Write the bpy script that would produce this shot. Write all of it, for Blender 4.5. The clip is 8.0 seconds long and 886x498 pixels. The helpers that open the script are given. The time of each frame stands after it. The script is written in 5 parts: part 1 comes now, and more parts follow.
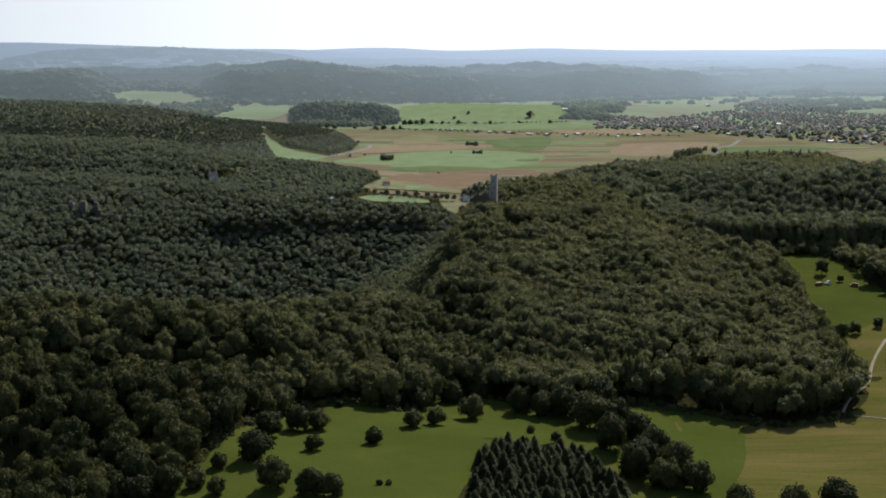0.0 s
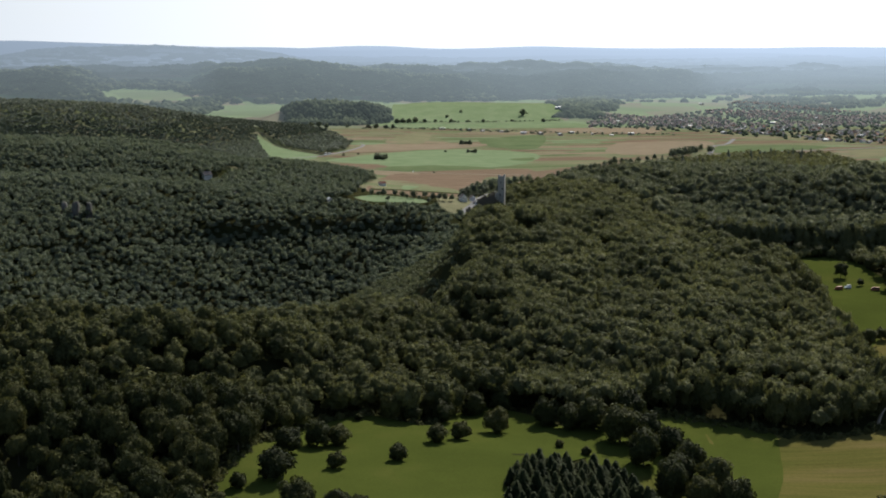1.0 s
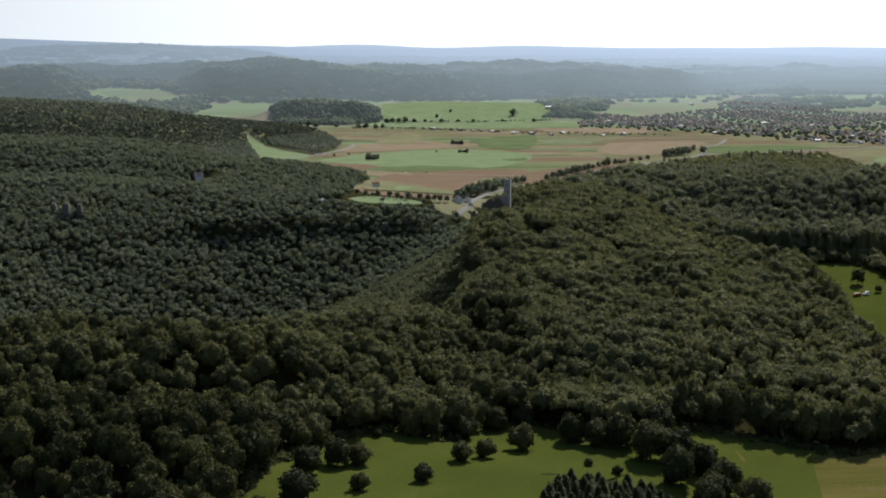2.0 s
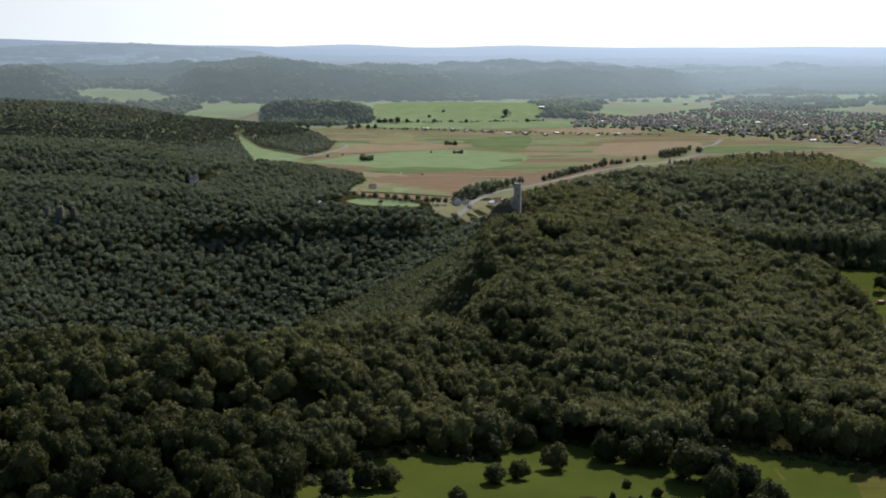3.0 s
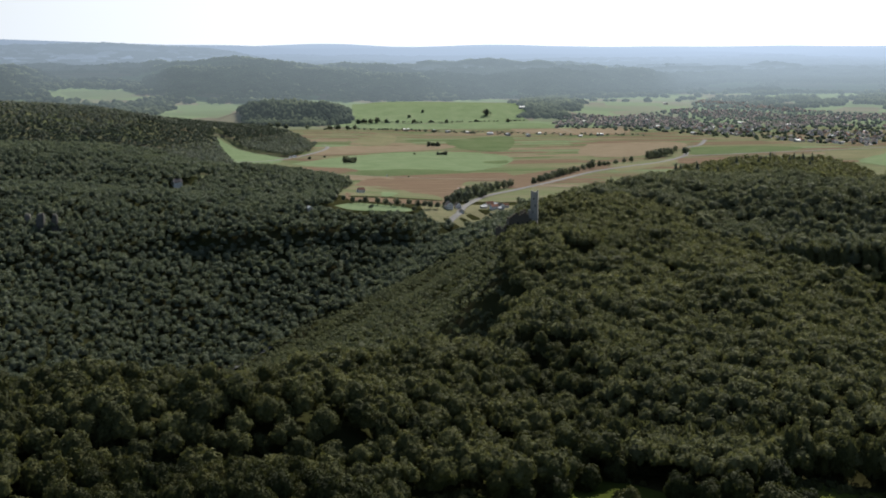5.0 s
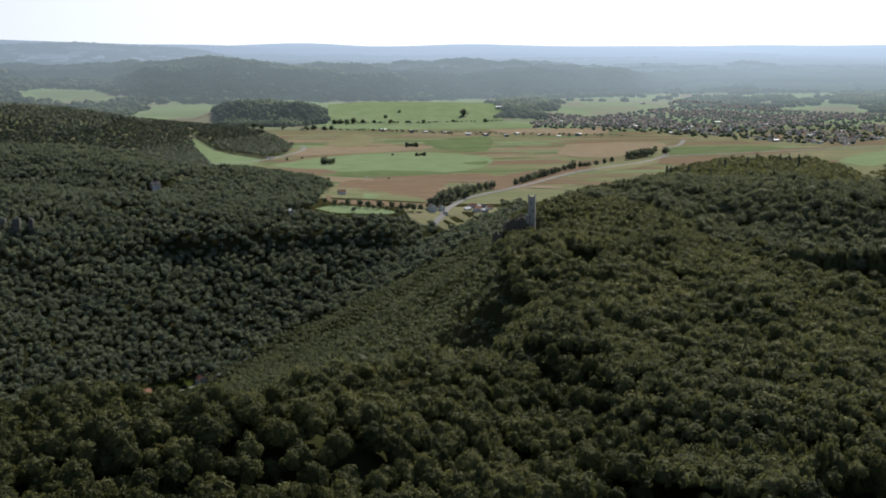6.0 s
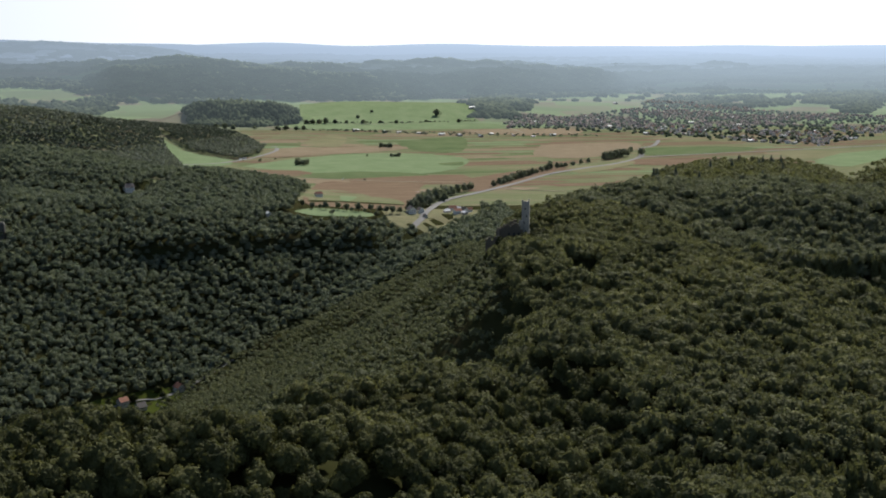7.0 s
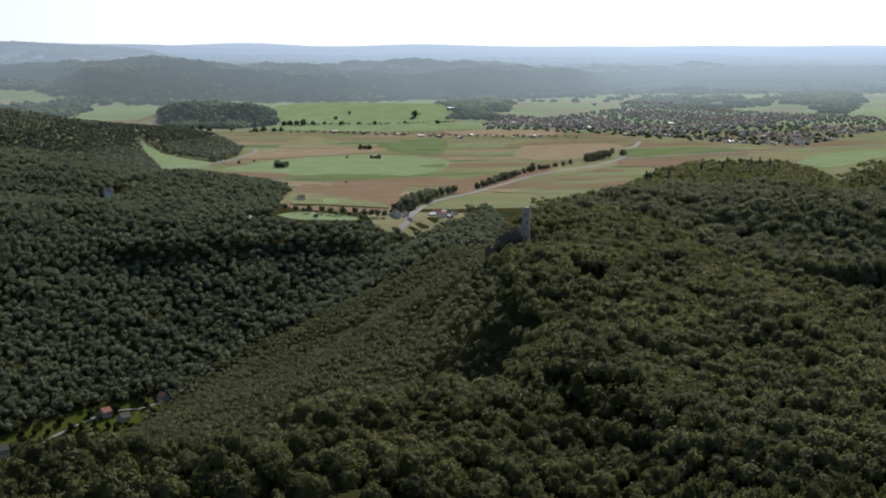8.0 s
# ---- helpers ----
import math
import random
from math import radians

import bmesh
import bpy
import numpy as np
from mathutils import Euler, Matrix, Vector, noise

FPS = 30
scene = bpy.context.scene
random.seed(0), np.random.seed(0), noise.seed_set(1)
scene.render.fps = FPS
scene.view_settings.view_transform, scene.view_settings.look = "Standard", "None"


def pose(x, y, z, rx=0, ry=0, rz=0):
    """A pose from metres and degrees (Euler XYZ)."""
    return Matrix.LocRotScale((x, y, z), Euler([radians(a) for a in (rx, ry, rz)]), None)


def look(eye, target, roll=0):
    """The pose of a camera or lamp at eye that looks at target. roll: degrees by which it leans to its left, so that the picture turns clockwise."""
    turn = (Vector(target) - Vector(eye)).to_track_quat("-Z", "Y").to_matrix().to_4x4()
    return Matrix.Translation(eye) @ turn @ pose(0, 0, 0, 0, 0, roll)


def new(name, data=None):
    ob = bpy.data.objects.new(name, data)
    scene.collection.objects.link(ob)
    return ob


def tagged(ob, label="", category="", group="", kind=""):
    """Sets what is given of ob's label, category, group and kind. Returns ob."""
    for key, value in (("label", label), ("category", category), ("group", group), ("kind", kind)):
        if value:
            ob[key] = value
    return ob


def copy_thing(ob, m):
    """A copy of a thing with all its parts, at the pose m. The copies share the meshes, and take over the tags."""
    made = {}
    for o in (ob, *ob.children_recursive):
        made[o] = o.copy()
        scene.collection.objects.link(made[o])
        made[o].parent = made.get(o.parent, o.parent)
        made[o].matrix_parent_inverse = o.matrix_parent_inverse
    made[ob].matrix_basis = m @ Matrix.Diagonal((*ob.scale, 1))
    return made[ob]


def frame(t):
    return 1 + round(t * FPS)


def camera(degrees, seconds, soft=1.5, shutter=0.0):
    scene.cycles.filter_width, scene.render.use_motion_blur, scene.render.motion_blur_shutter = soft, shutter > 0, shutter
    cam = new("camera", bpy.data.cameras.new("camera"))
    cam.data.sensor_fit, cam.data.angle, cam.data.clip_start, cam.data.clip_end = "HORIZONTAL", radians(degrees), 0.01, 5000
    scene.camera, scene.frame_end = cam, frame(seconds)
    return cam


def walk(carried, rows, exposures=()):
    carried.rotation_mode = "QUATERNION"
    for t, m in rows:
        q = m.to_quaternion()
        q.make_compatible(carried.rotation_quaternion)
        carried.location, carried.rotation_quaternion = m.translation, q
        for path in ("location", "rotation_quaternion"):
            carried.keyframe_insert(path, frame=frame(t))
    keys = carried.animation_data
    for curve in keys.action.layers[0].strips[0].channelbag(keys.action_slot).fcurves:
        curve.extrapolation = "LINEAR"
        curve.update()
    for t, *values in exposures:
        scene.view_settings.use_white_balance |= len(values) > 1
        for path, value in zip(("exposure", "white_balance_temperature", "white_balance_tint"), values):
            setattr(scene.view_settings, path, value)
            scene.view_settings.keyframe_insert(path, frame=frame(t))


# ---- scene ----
cam = camera(38.871, 8.0, soft=1.85)
PATH = [
    (0.0, look((0.36, -0.05, 259.88), (0.37, 988.13, 106.54), -0.060)),
    (0.5, look((-8.40, 13.63, 259.86), (-3.82, 1001.67, 105.72), -0.088)),
    (1.0, look((-17.98, 27.28, 260.14), (-7.83, 1015.17, 105.34), -0.071)),
    (1.5, look((-27.05, 40.58, 260.61), (-10.55, 1028.30, 105.26), 0.019)),
    (3.0, look((-56.02, 80.80, 263.20), (-22.66, 1067.95, 106.92), 0.046)),
    (3.5, look((-64.97, 94.37, 264.07), (-27.88, 1081.33, 107.47), -0.016)),
    (4.0, look((-74.67, 108.47, 265.15), (-32.17, 1095.14, 108.07), -0.029)),
    (4.5, look((-84.06, 122.13, 265.98), (-34.64, 1108.44, 108.63), 0.004)),
    (6.0, look((-112.07, 167.30, 268.12), (-30.44, 1151.33, 109.94), -0.001)),
    (6.5, look((-121.09, 182.02, 269.01), (-26.85, 1164.85, 110.35), 0.077)),
    (7.0, look((-130.32, 197.32, 269.80), (-22.34, 1178.70, 110.94), 0.096)),
    (7.5, look((-138.91, 212.32, 270.64), (-18.63, 1192.25, 111.63), 0.090)),
    (8.0, look((-147.81, 228.76, 271.16), (-18.09, 1207.52, 112.46), 0.091)),
]
walk(cam, PATH, [(0.0, 0.15), (8.0, 0.15)])

# ---- light ----
SUN_TURN, SUN_HIGH = 26.0, 44.0  # degrees to the right of +y, and above the horizon
world = bpy.data.worlds.new("sky")
world.use_nodes = True
scene.world = world
wt = world.node_tree
sky = wt.nodes.new("ShaderNodeTexSky")
sky.sky_type, sky.sun_disc = "NISHITA", False
sky.sun_elevation, sky.sun_rotation = radians(SUN_HIGH), radians(SUN_TURN)
sky.altitude, sky.air_density, sky.dust_density, sky.ozone_density = 800, 1.0, 1.2, 1.0
wt.nodes["Background"].inputs["Strength"].default_value = 0.1
# thin white summer haze, thickest low down all round, with a few wisps of cloud
where = wt.nodes.new("ShaderNodeTexCoord").outputs["Generated"]
apart = wt.nodes.new("ShaderNodeSeparateXYZ")
wt.links.new(where, apart.inputs[0])
low = wt.nodes.new("ShaderNodeMapRange")
low.interpolation_type = "SMOOTHSTEP"
low.inputs["From Min"].default_value, low.inputs["From Max"].default_value = 0.0, 0.30
low.inputs["To Min"].default_value, low.inputs["To Max"].default_value = 0.90, 0.06
wt.links.new(apart.outputs["Z"], low.inputs["Value"])
spread = wt.nodes.new("ShaderNodeMapping")
spread.inputs["Scale"].default_value = (5, 5, 26)
wt.links.new(where, spread.inputs["Vector"])
wisps = wt.nodes.new("ShaderNodeTexNoise")
wisps.inputs["Scale"].default_value, wisps.inputs["Detail"].default_value = 1.6, 5
wt.links.new(spread.outputs[0], wisps.inputs["Vector"])
veil = wt.nodes.new("ShaderNodeMath")
veil.operation, veil.use_clamp = "MULTIPLY_ADD", True
wt.links.new(wisps.outputs["Fac"], veil.inputs[0])
veil.inputs[1].default_value = 0.25
wt.links.new(low.outputs[0], veil.inputs[2])
hazy = wt.nodes.new("ShaderNodeMix")
hazy.data_type = "RGBA"
wt.links.new(veil.outputs[0], hazy.inputs[0])
wt.links.new(sky.outputs[0], hazy.inputs[6])
# the haze scatters forward: bright below the sun, dimmer with the sun at one's back
ahead = wt.nodes.new("ShaderNodeVectorMath")
ahead.operation = "DOT_PRODUCT"
wt.links.new(where, ahead.inputs[0])
ahead.inputs[1].default_value = (math.sin(radians(SUN_TURN)), math.cos(radians(SUN_TURN)), 0)
glow = wt.nodes.new("ShaderNodeMapRange")
glow.inputs["From Min"].default_value, glow.inputs["From Max"].default_value = 0.40, 1.0
glow.inputs["To Min"].default_value, glow.inputs["To Max"].default_value = 0.15, 1.0
wt.links.new(ahead.outputs["Value"], glow.inputs["Value"])
tint = wt.nodes.new("ShaderNodeMix")
tint.data_type = "RGBA"
wt.links.new(glow.outputs[0], tint.inputs[0])
tint.inputs[6].default_value, tint.inputs[7].default_value = (1.0, 1.5, 2.2, 1), (11.4, 12.0, 12.6, 1)
wt.links.new(tint.outputs[2], hazy.inputs[7])
wt.links.new(hazy.outputs[2], wt.nodes["Background"].inputs["Color"])
sun = new("sun", bpy.data.lights.new("sun", "SUN"))
sun.data.energy, sun.data.angle, sun.data.color = 5.0, radians(0.6), (1.0, 0.94, 0.84)
a, e = radians(SUN_TURN), radians(SUN_HIGH)
toward = Vector((math.sin(a) * math.cos(e), math.cos(a) * math.cos(e), math.sin(e)))
sun.matrix_world = look(tuple(toward * 900 + Vector((0, 1200, 300))), (0, 1200, 300))

# ---- materials ----
def material(name, rough=0.8, gloss=0.3):
    m = bpy.data.materials.new(name)
    m.use_nodes = True
    b = m.node_tree.nodes["Principled BSDF"]
    b.inputs["Roughness"].default_value = rough
    b.inputs["Specular IOR Level"].default_value = gloss
    return m, m.node_tree, b


def node(nt, kind, **values):
    n = nt.nodes.new(kind)
    for key, value in values.items():
        n.inputs[key.replace("_", " ")].default_value = value
    return n


def noise_at(nt, scale, detail=4.0, rough=0.55, source=None, stretch=None):
    n = node(nt, "ShaderNodeTexNoise", Scale=scale, Detail=detail, Roughness=rough)
    if source is None:
        source = nt.nodes.new("ShaderNodeNewGeometry").outputs["Position"]
    if stretch:
        v = nt.nodes.new("ShaderNodeMapping")
        v.inputs["Scale"].default_value, v.inputs["Rotation"].default_value = stretch[:3], (0, 0, radians(stretch[3]))
        nt.links.new(source, v.inputs["Vector"])
        source = v.outputs[0]
    nt.links.new(source, n.inputs["Vector"])
    return n.outputs["Fac"]


def ramp(nt, fac, stops):
    r = nt.nodes.new("ShaderNodeValToRGB")
    while len(r.color_ramp.elements) < len(stops):
        r.color_ramp.elements.new(0.5)
    for el, (at, colour) in zip(r.color_ramp.elements, stops):
        el.position, el.color = at, (*colour, 1)
    nt.links.new(fac, r.inputs["Fac"])
    return r.outputs["Color"]


def mix(nt, fac, a, b, how="MIX"):
    m = nt.nodes.new("ShaderNodeMix")
    m.data_type, m.blend_type = "RGBA", how
    for socket, value in ((m.inputs[0], fac), (m.inputs[6], a), (m.inputs[7], b)):
        if isinstance(value, bpy.types.NodeSocket):
            nt.links.new(value, socket)
        elif isinstance(value, tuple):
            socket.default_value = (*value, 1)
        else:
            socket.default_value = value
    return m.outputs[2]


def maths(nt, how, a, b=0.0):
    m = nt.nodes.new("ShaderNodeMath")
    m.operation = how
    for socket, value in ((m.inputs[0], a), (m.inputs[1], b)):
        if isinstance(value, bpy.types.NodeSocket):
            nt.links.new(value, socket)
        else:
            socket.default_value = value
    return m.outputs[0]


def relief(nt, b, fac, strength, far):
    n = node(nt, "ShaderNodeBump", Strength=strength, Distance=far)
    nt.links.new(fac, n.inputs["Height"])
    nt.links.new(n.outputs[0], b.inputs["Normal"])


def leaf_material(name, dark, mid, light, joined, thin=0.27):
    """Leaves: a tone for each tree, fine mottling, and some light through the leaf."""
    m, nt, b = material(name, 0.65, 0.07)
    if joined:
        tone = nt.nodes.new("ShaderNodeAttribute")
        tone.attribute_name = "tone"
        tone = tone.outputs["Fac"]
    else:
        tone = nt.nodes.new("ShaderNodeObjectInfo").outputs["Random"]
    geo = nt.nodes.new("ShaderNodeNewGeometry")
    tone = maths(nt, "ADD", maths(nt, "MULTIPLY", tone, 0.60), maths(nt, "MULTIPLY", geo.outputs["Random Per Island"], 0.30))
    tone = maths(nt, "ADD", tone, maths(nt, "MULTIPLY", noise_at(nt, 0.55, 3.0), 0.25))
    colour = ramp(nt, tone, [(0.12, dark), (0.55, mid), (1.0, light)])
    sprays = noise_at(nt, 1.35, 2.0, 0.6)
    colour = mix(nt, sprays, mix(nt, 1.0, colour, (0.66, 0.66, 0.66), "MULTIPLY"), mix(nt, 1.0, colour, (1.34, 1.34, 1.30), "MULTIPLY"))
    relief(nt, b, sprays, 0.75, 0.8)
    nt.links.new(colour, b.inputs["Base Color"])
    leaf = nt.nodes.new("ShaderNodeBsdfTranslucent")
    nt.links.new(mix(nt, 1.0, colour, (1.1, 1.1, 0.85), "MULTIPLY"), leaf.inputs["Color"])
    blend = nt.nodes.new("ShaderNodeMixShader")
    blend.inputs[0].default_value = thin
    nt.links.new(b.outputs[0], blend.inputs[1])
    nt.links.new(leaf.outputs[0], blend.inputs[2])
    nt.links.new(blend.outputs[0], nt.nodes["Material Output"].inputs["Surface"])
    return m


# From the foreground outward leaves grow paler and bluer: haze put into their colour.
DARK, MID, LIGHT = (0.021, 0.027, 0.011), (0.044, 0.050, 0.018), (0.092, 0.092, 0.033)
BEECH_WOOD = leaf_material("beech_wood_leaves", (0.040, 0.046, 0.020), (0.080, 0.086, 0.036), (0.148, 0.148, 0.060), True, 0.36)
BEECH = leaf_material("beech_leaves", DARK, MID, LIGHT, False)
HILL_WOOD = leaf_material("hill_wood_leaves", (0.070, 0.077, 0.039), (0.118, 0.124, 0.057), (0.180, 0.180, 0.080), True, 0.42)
RIDGE_WOOD = leaf_material("hazed_ridge_leaves", (0.092, 0.104, 0.066), (0.140, 0.152, 0.090), (0.190, 0.198, 0.114), True, 0.42)
HAZED_VALLEY = leaf_material("hazed_valley_leaves", (0.092, 0.114, 0.086), (0.130, 0.152, 0.108), (0.168, 0.186, 0.126), True, 0.45)
HAZED_PLAIN = leaf_material("hazed_plain_leaves", (0.085, 0.100, 0.085), (0.130, 0.148, 0.120), (0.170, 0.184, 0.148), True, 0.40)
YOUNG_WOOD = leaf_material("young_beech_leaves", (0.076, 0.088, 0.052), (0.106, 0.118, 0.066), (0.138, 0.148, 0.082), True, 0.40)
FIELD_LEAVES = leaf_material("field_tree_leaves", (0.096, 0.114, 0.086), (0.138, 0.156, 0.114), (0.178, 0.192, 0.138), False, 0.45)
FIR_WOOD = leaf_material("fir_wood_needles", (0.044, 0.058, 0.046), (0.066, 0.082, 0.062), (0.092, 0.108, 0.080), True, 0.35)
FIR = leaf_material("spruce_needles", (0.018, 0.026, 0.010), (0.030, 0.040, 0.015), (0.050, 0.060, 0.022), False, 0.3)


def grass_material(name, a, b_, c, fine=0.9, streak=None):
    m, nt, b = material(name, 1.0, 0.0)
    big = noise_at(nt, 0.018, 4.0, 0.6, stretch=streak)
    small = noise_at(nt, fine, 5.0, 0.65)
    colour = ramp(nt, big, [(0.30, a), (0.52, b_), (0.72, c)])
    if streak:
        rows = noise_at(nt, 0.35, 2.0, 0.5, stretch=(0.05, 1.5, 1, streak[3]))
        colour = mix(nt, rows, mix(nt, 1.0, colour, (0.74, 0.78, 0.74), "MULTIPLY"), mix(nt, 1.0, colour, (1.28, 1.22, 1.26), "MULTIPLY"))
    nt.links.new(mix(nt, small, mix(nt, 1.0, colour, (0.72, 0.72, 0.72), "MULTIPLY"), mix(nt, 1.0, colour, (1.25, 1.25, 1.25), "MULTIPLY")), b.inputs["Base Color"])
    relief(nt, b, small, 0.5, 0.3)
    return m


MEADOW = grass_material("meadow_grass", (0.046, 0.059, 0.013), (0.055, 0.069, 0.015), (0.074, 0.079, 0.020))
HAY = grass_material("cut_grass", (0.066, 0.074, 0.018), (0.090, 0.084, 0.025), (0.118, 0.096, 0.038), 0.6, (0.5, 2.6, 1, 52))
GROUND = grass_material("forest_floor", (0.022, 0.026, 0.010), (0.032, 0.033, 0.014), (0.045, 0.040, 0.020), 0.5)
# plain and most crop colours carry lifted blue and brightness, standing in for haze
PLAIN = grass_material("plain_grass", (0.121, 0.147, 0.076), (0.152, 0.164, 0.092), (0.190, 0.164, 0.115), 0.2, (0.35, 1.6, 1, 8))
CROPS = {
    "pasture": grass_material("pasture_grass", (0.138, 0.186, 0.098), (0.160, 0.210, 0.115), (0.182, 0.226, 0.130), 0.2),
    "beet": grass_material("beet_leaves", (0.088, 0.122, 0.059), (0.108, 0.140, 0.069), (0.127, 0.155, 0.082), 0.3),
    "stubble": grass_material("stubble_straw", (0.182, 0.152, 0.102), (0.210, 0.172, 0.120), (0.240, 0.200, 0.142), 0.3, (1, 4, 1, 12)),
    "ploughed": grass_material("ploughed_earth", (0.143, 0.104, 0.073), (0.164, 0.122, 0.085), (0.191, 0.145, 0.100), 0.3, (0.6, 3, 1, 6)),
    "olive": grass_material("ley_grass", (0.152, 0.155, 0.090), (0.178, 0.174, 0.103), (0.203, 0.187, 0.115), 0.3, (0.5, 3, 1, 10)),
    "chalk": grass_material("pale_gravel", (0.457, 0.386, 0.396), (0.508, 0.436, 0.462), (0.558, 0.486, 0.510), 0.4),
}


def plain_material(name, a, b_, scale=0.6, rough=0.85, gloss=0.3, bump=0.15):
    m, nt, b = material(name, rough, gloss)
    n = noise_at(nt, scale, 6.0, 0.65)
    rand = nt.nodes.new("ShaderNodeObjectInfo").outputs["Random"]
    shade = maths(nt, "ADD", maths(nt, "MULTIPLY", n, 0.6), maths(nt, "MULTIPLY", rand, 0.5))
    nt.links.new(ramp(nt, shade, [(0.25, a), (0.85, b_)]), b.inputs["Base Color"])
    relief(nt, b, n, bump, 0.1)
    return m


ROAD = plain_material("road_asphalt", (0.13, 0.13, 0.126), (0.18, 0.176, 0.168), 0.3, 0.8, 0.2)
TRACK = plain_material("gravel_track", (0.19, 0.165, 0.12), (0.26, 0.23, 0.17), 0.5, 0.95, 0.05)
BARK = plain_material("bark", (0.05, 0.042, 0.033), (0.10, 0.085, 0.068), 3.0, 0.9)
# hall walls darker than the tower's limestone, their shade put into the colour
STONE = plain_material("weathered_shaded_limestone", (0.066, 0.056, 0.040), (0.132, 0.114, 0.084), 0.9, 0.9)
CLIFF = plain_material("limestone_cliff", (0.07, 0.068, 0.058), (0.20, 0.19, 0.165), 0.18, 0.95, 0.2, 0.6)
WHITE_WALL = plain_material("white_plaster_wall", (0.55, 0.54, 0.51), (0.76, 0.75, 0.72), 0.4)
PLASTER = plain_material("plaster_wall", (0.24, 0.23, 0.21), (0.48, 0.46, 0.43), 0.4)
TILE = plain_material("red_tile_roof", (0.14, 0.062, 0.042), (0.27, 0.125, 0.080), 0.9)
COURT_ROOF = plain_material("pale_red_tile_roof", (0.30, 0.18, 0.145), (0.46, 0.31, 0.26), 0.9)
SLATE = plain_material("grey_tile_roof", (0.050, 0.047, 0.046), (0.12, 0.108, 0.104), 0.9, 0.85, 0.15)
PALE_STONE = plain_material("pale_limestone_wall", (0.24, 0.225, 0.19), (0.36, 0.34, 0.295), 0.9, 0.9)
SHEET = plain_material("pale_metal_roof", (0.40, 0.41, 0.42), (0.62, 0.63, 0.64), 0.3, 0.6, 0.4)
DARK_GLASS = plain_material("window_glass", (0.02, 0.022, 0.025), (0.05, 0.055, 0.06), 0.5, 0.12, 0.6, 0.0)


AIR = 1.65


def backdrop_material(name, open_land):
    """Distant highland of woods or fields, which pales and glows with the air in front of it."""
    m, nt, b = material(name, 1.0, 0.0)
    at = nt.nodes.new("ShaderNodeAttribute")
    at.attribute_name = "place"
    where = at.outputs["Vector"]
    grain = noise_at(nt, 0.009, 5.0, 0.7, where, (1.0, 0.6, 1, 0))
    if open_land:
        patch = node(nt, "ShaderNodeTexVoronoi", Scale=0.0042)
        spread = nt.nodes.new("ShaderNodeMapping")
        spread.inputs["Scale"].default_value = (1.0, 0.8, 1.0)
        nt.links.new(where, spread.inputs["Vector"])
        nt.links.new(spread.outputs[0], patch.inputs["Vector"])
        pick = nt.nodes.new("ShaderNodeSeparateColor")
        nt.links.new(patch.outputs["Color"], pick.inputs[0])
        colour = ramp(nt, pick.outputs[0], [(0.0, (0.15, 0.20, 0.10)), (0.35, (0.18, 0.23, 0.12)), (0.55, (0.13, 0.17, 0.09)), (0.75, (0.20, 0.19, 0.13)), (0.9, (0.16, 0.14, 0.10))])
        colour = mix(nt, grain, mix(nt, 1.0, colour, (0.8, 0.8, 0.8), "MULTIPLY"), colour)
        reach = nt.nodes.new("ShaderNodeSeparateXYZ")
        nt.links.new(where, reach.inputs[0])
        wild = node(nt, "ShaderNodeMapRange", From_Min=9000.0, From_Max=11500.0, To_Max=0.85)
        nt.links.new(reach.outputs["Y"], wild.inputs["Value"])
        colour = mix(nt, wild.outputs[0], colour, (0.07, 0.085, 0.05))
    else:
        colour = ramp(nt, grain, [(0.36, (0.026, 0.036, 0.026)), (0.66, (0.115, 0.135, 0.080))])
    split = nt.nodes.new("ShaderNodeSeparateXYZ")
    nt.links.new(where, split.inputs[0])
    # haze painted in: base colour fades and emission grows beyond 4100 m
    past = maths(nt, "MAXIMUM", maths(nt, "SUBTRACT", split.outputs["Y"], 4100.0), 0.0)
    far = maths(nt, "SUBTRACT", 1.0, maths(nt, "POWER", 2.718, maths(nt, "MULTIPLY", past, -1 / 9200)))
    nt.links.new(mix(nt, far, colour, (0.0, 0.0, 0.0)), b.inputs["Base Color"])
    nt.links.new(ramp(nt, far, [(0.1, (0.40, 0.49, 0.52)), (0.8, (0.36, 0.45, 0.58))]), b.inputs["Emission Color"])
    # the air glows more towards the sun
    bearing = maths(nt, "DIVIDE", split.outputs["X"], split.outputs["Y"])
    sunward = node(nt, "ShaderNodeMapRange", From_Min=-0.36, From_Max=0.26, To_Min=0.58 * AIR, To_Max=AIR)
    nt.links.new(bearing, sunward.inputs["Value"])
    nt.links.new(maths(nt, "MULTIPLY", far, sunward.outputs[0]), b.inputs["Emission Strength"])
    return m


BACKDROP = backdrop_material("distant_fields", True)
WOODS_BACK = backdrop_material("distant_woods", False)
# town roof colours lightened and greyed, for their unlit sides and the haze
TOWN_ROOF = plain_material("lightened_tile_roof", (0.16, 0.130, 0.120), (0.28, 0.225, 0.205), 0.9)
TOWN_SLATE = plain_material("lightened_grey_roof", (0.16, 0.155, 0.155), (0.30, 0.29, 0.285), 0.9)


# ---- shape of the land ----
EYE = (-84.0, 122.0, 266.0)


def spine(x, y, rows):
    """Distance to a line of (x, y, z) rows, and the z of its nearest point."""
    best = np.full(np.shape(x), 1e9)
    high = np.zeros(np.shape(x))
    for (ax, ay, az), (bx, by, bz) in zip(rows, rows[1:]):
        ux, uy = bx - ax, by - ay
        t = np.clip(((x - ax) * ux + (y - ay) * uy) / (ux * ux + uy * uy), 0, 1)
        d = np.hypot(x - ax - t * ux, y - ay - t * uy)
        near = d < best
        best = np.where(near, d, best)
        high = np.where(near, az + t * (bz - az), high)
    return best, high


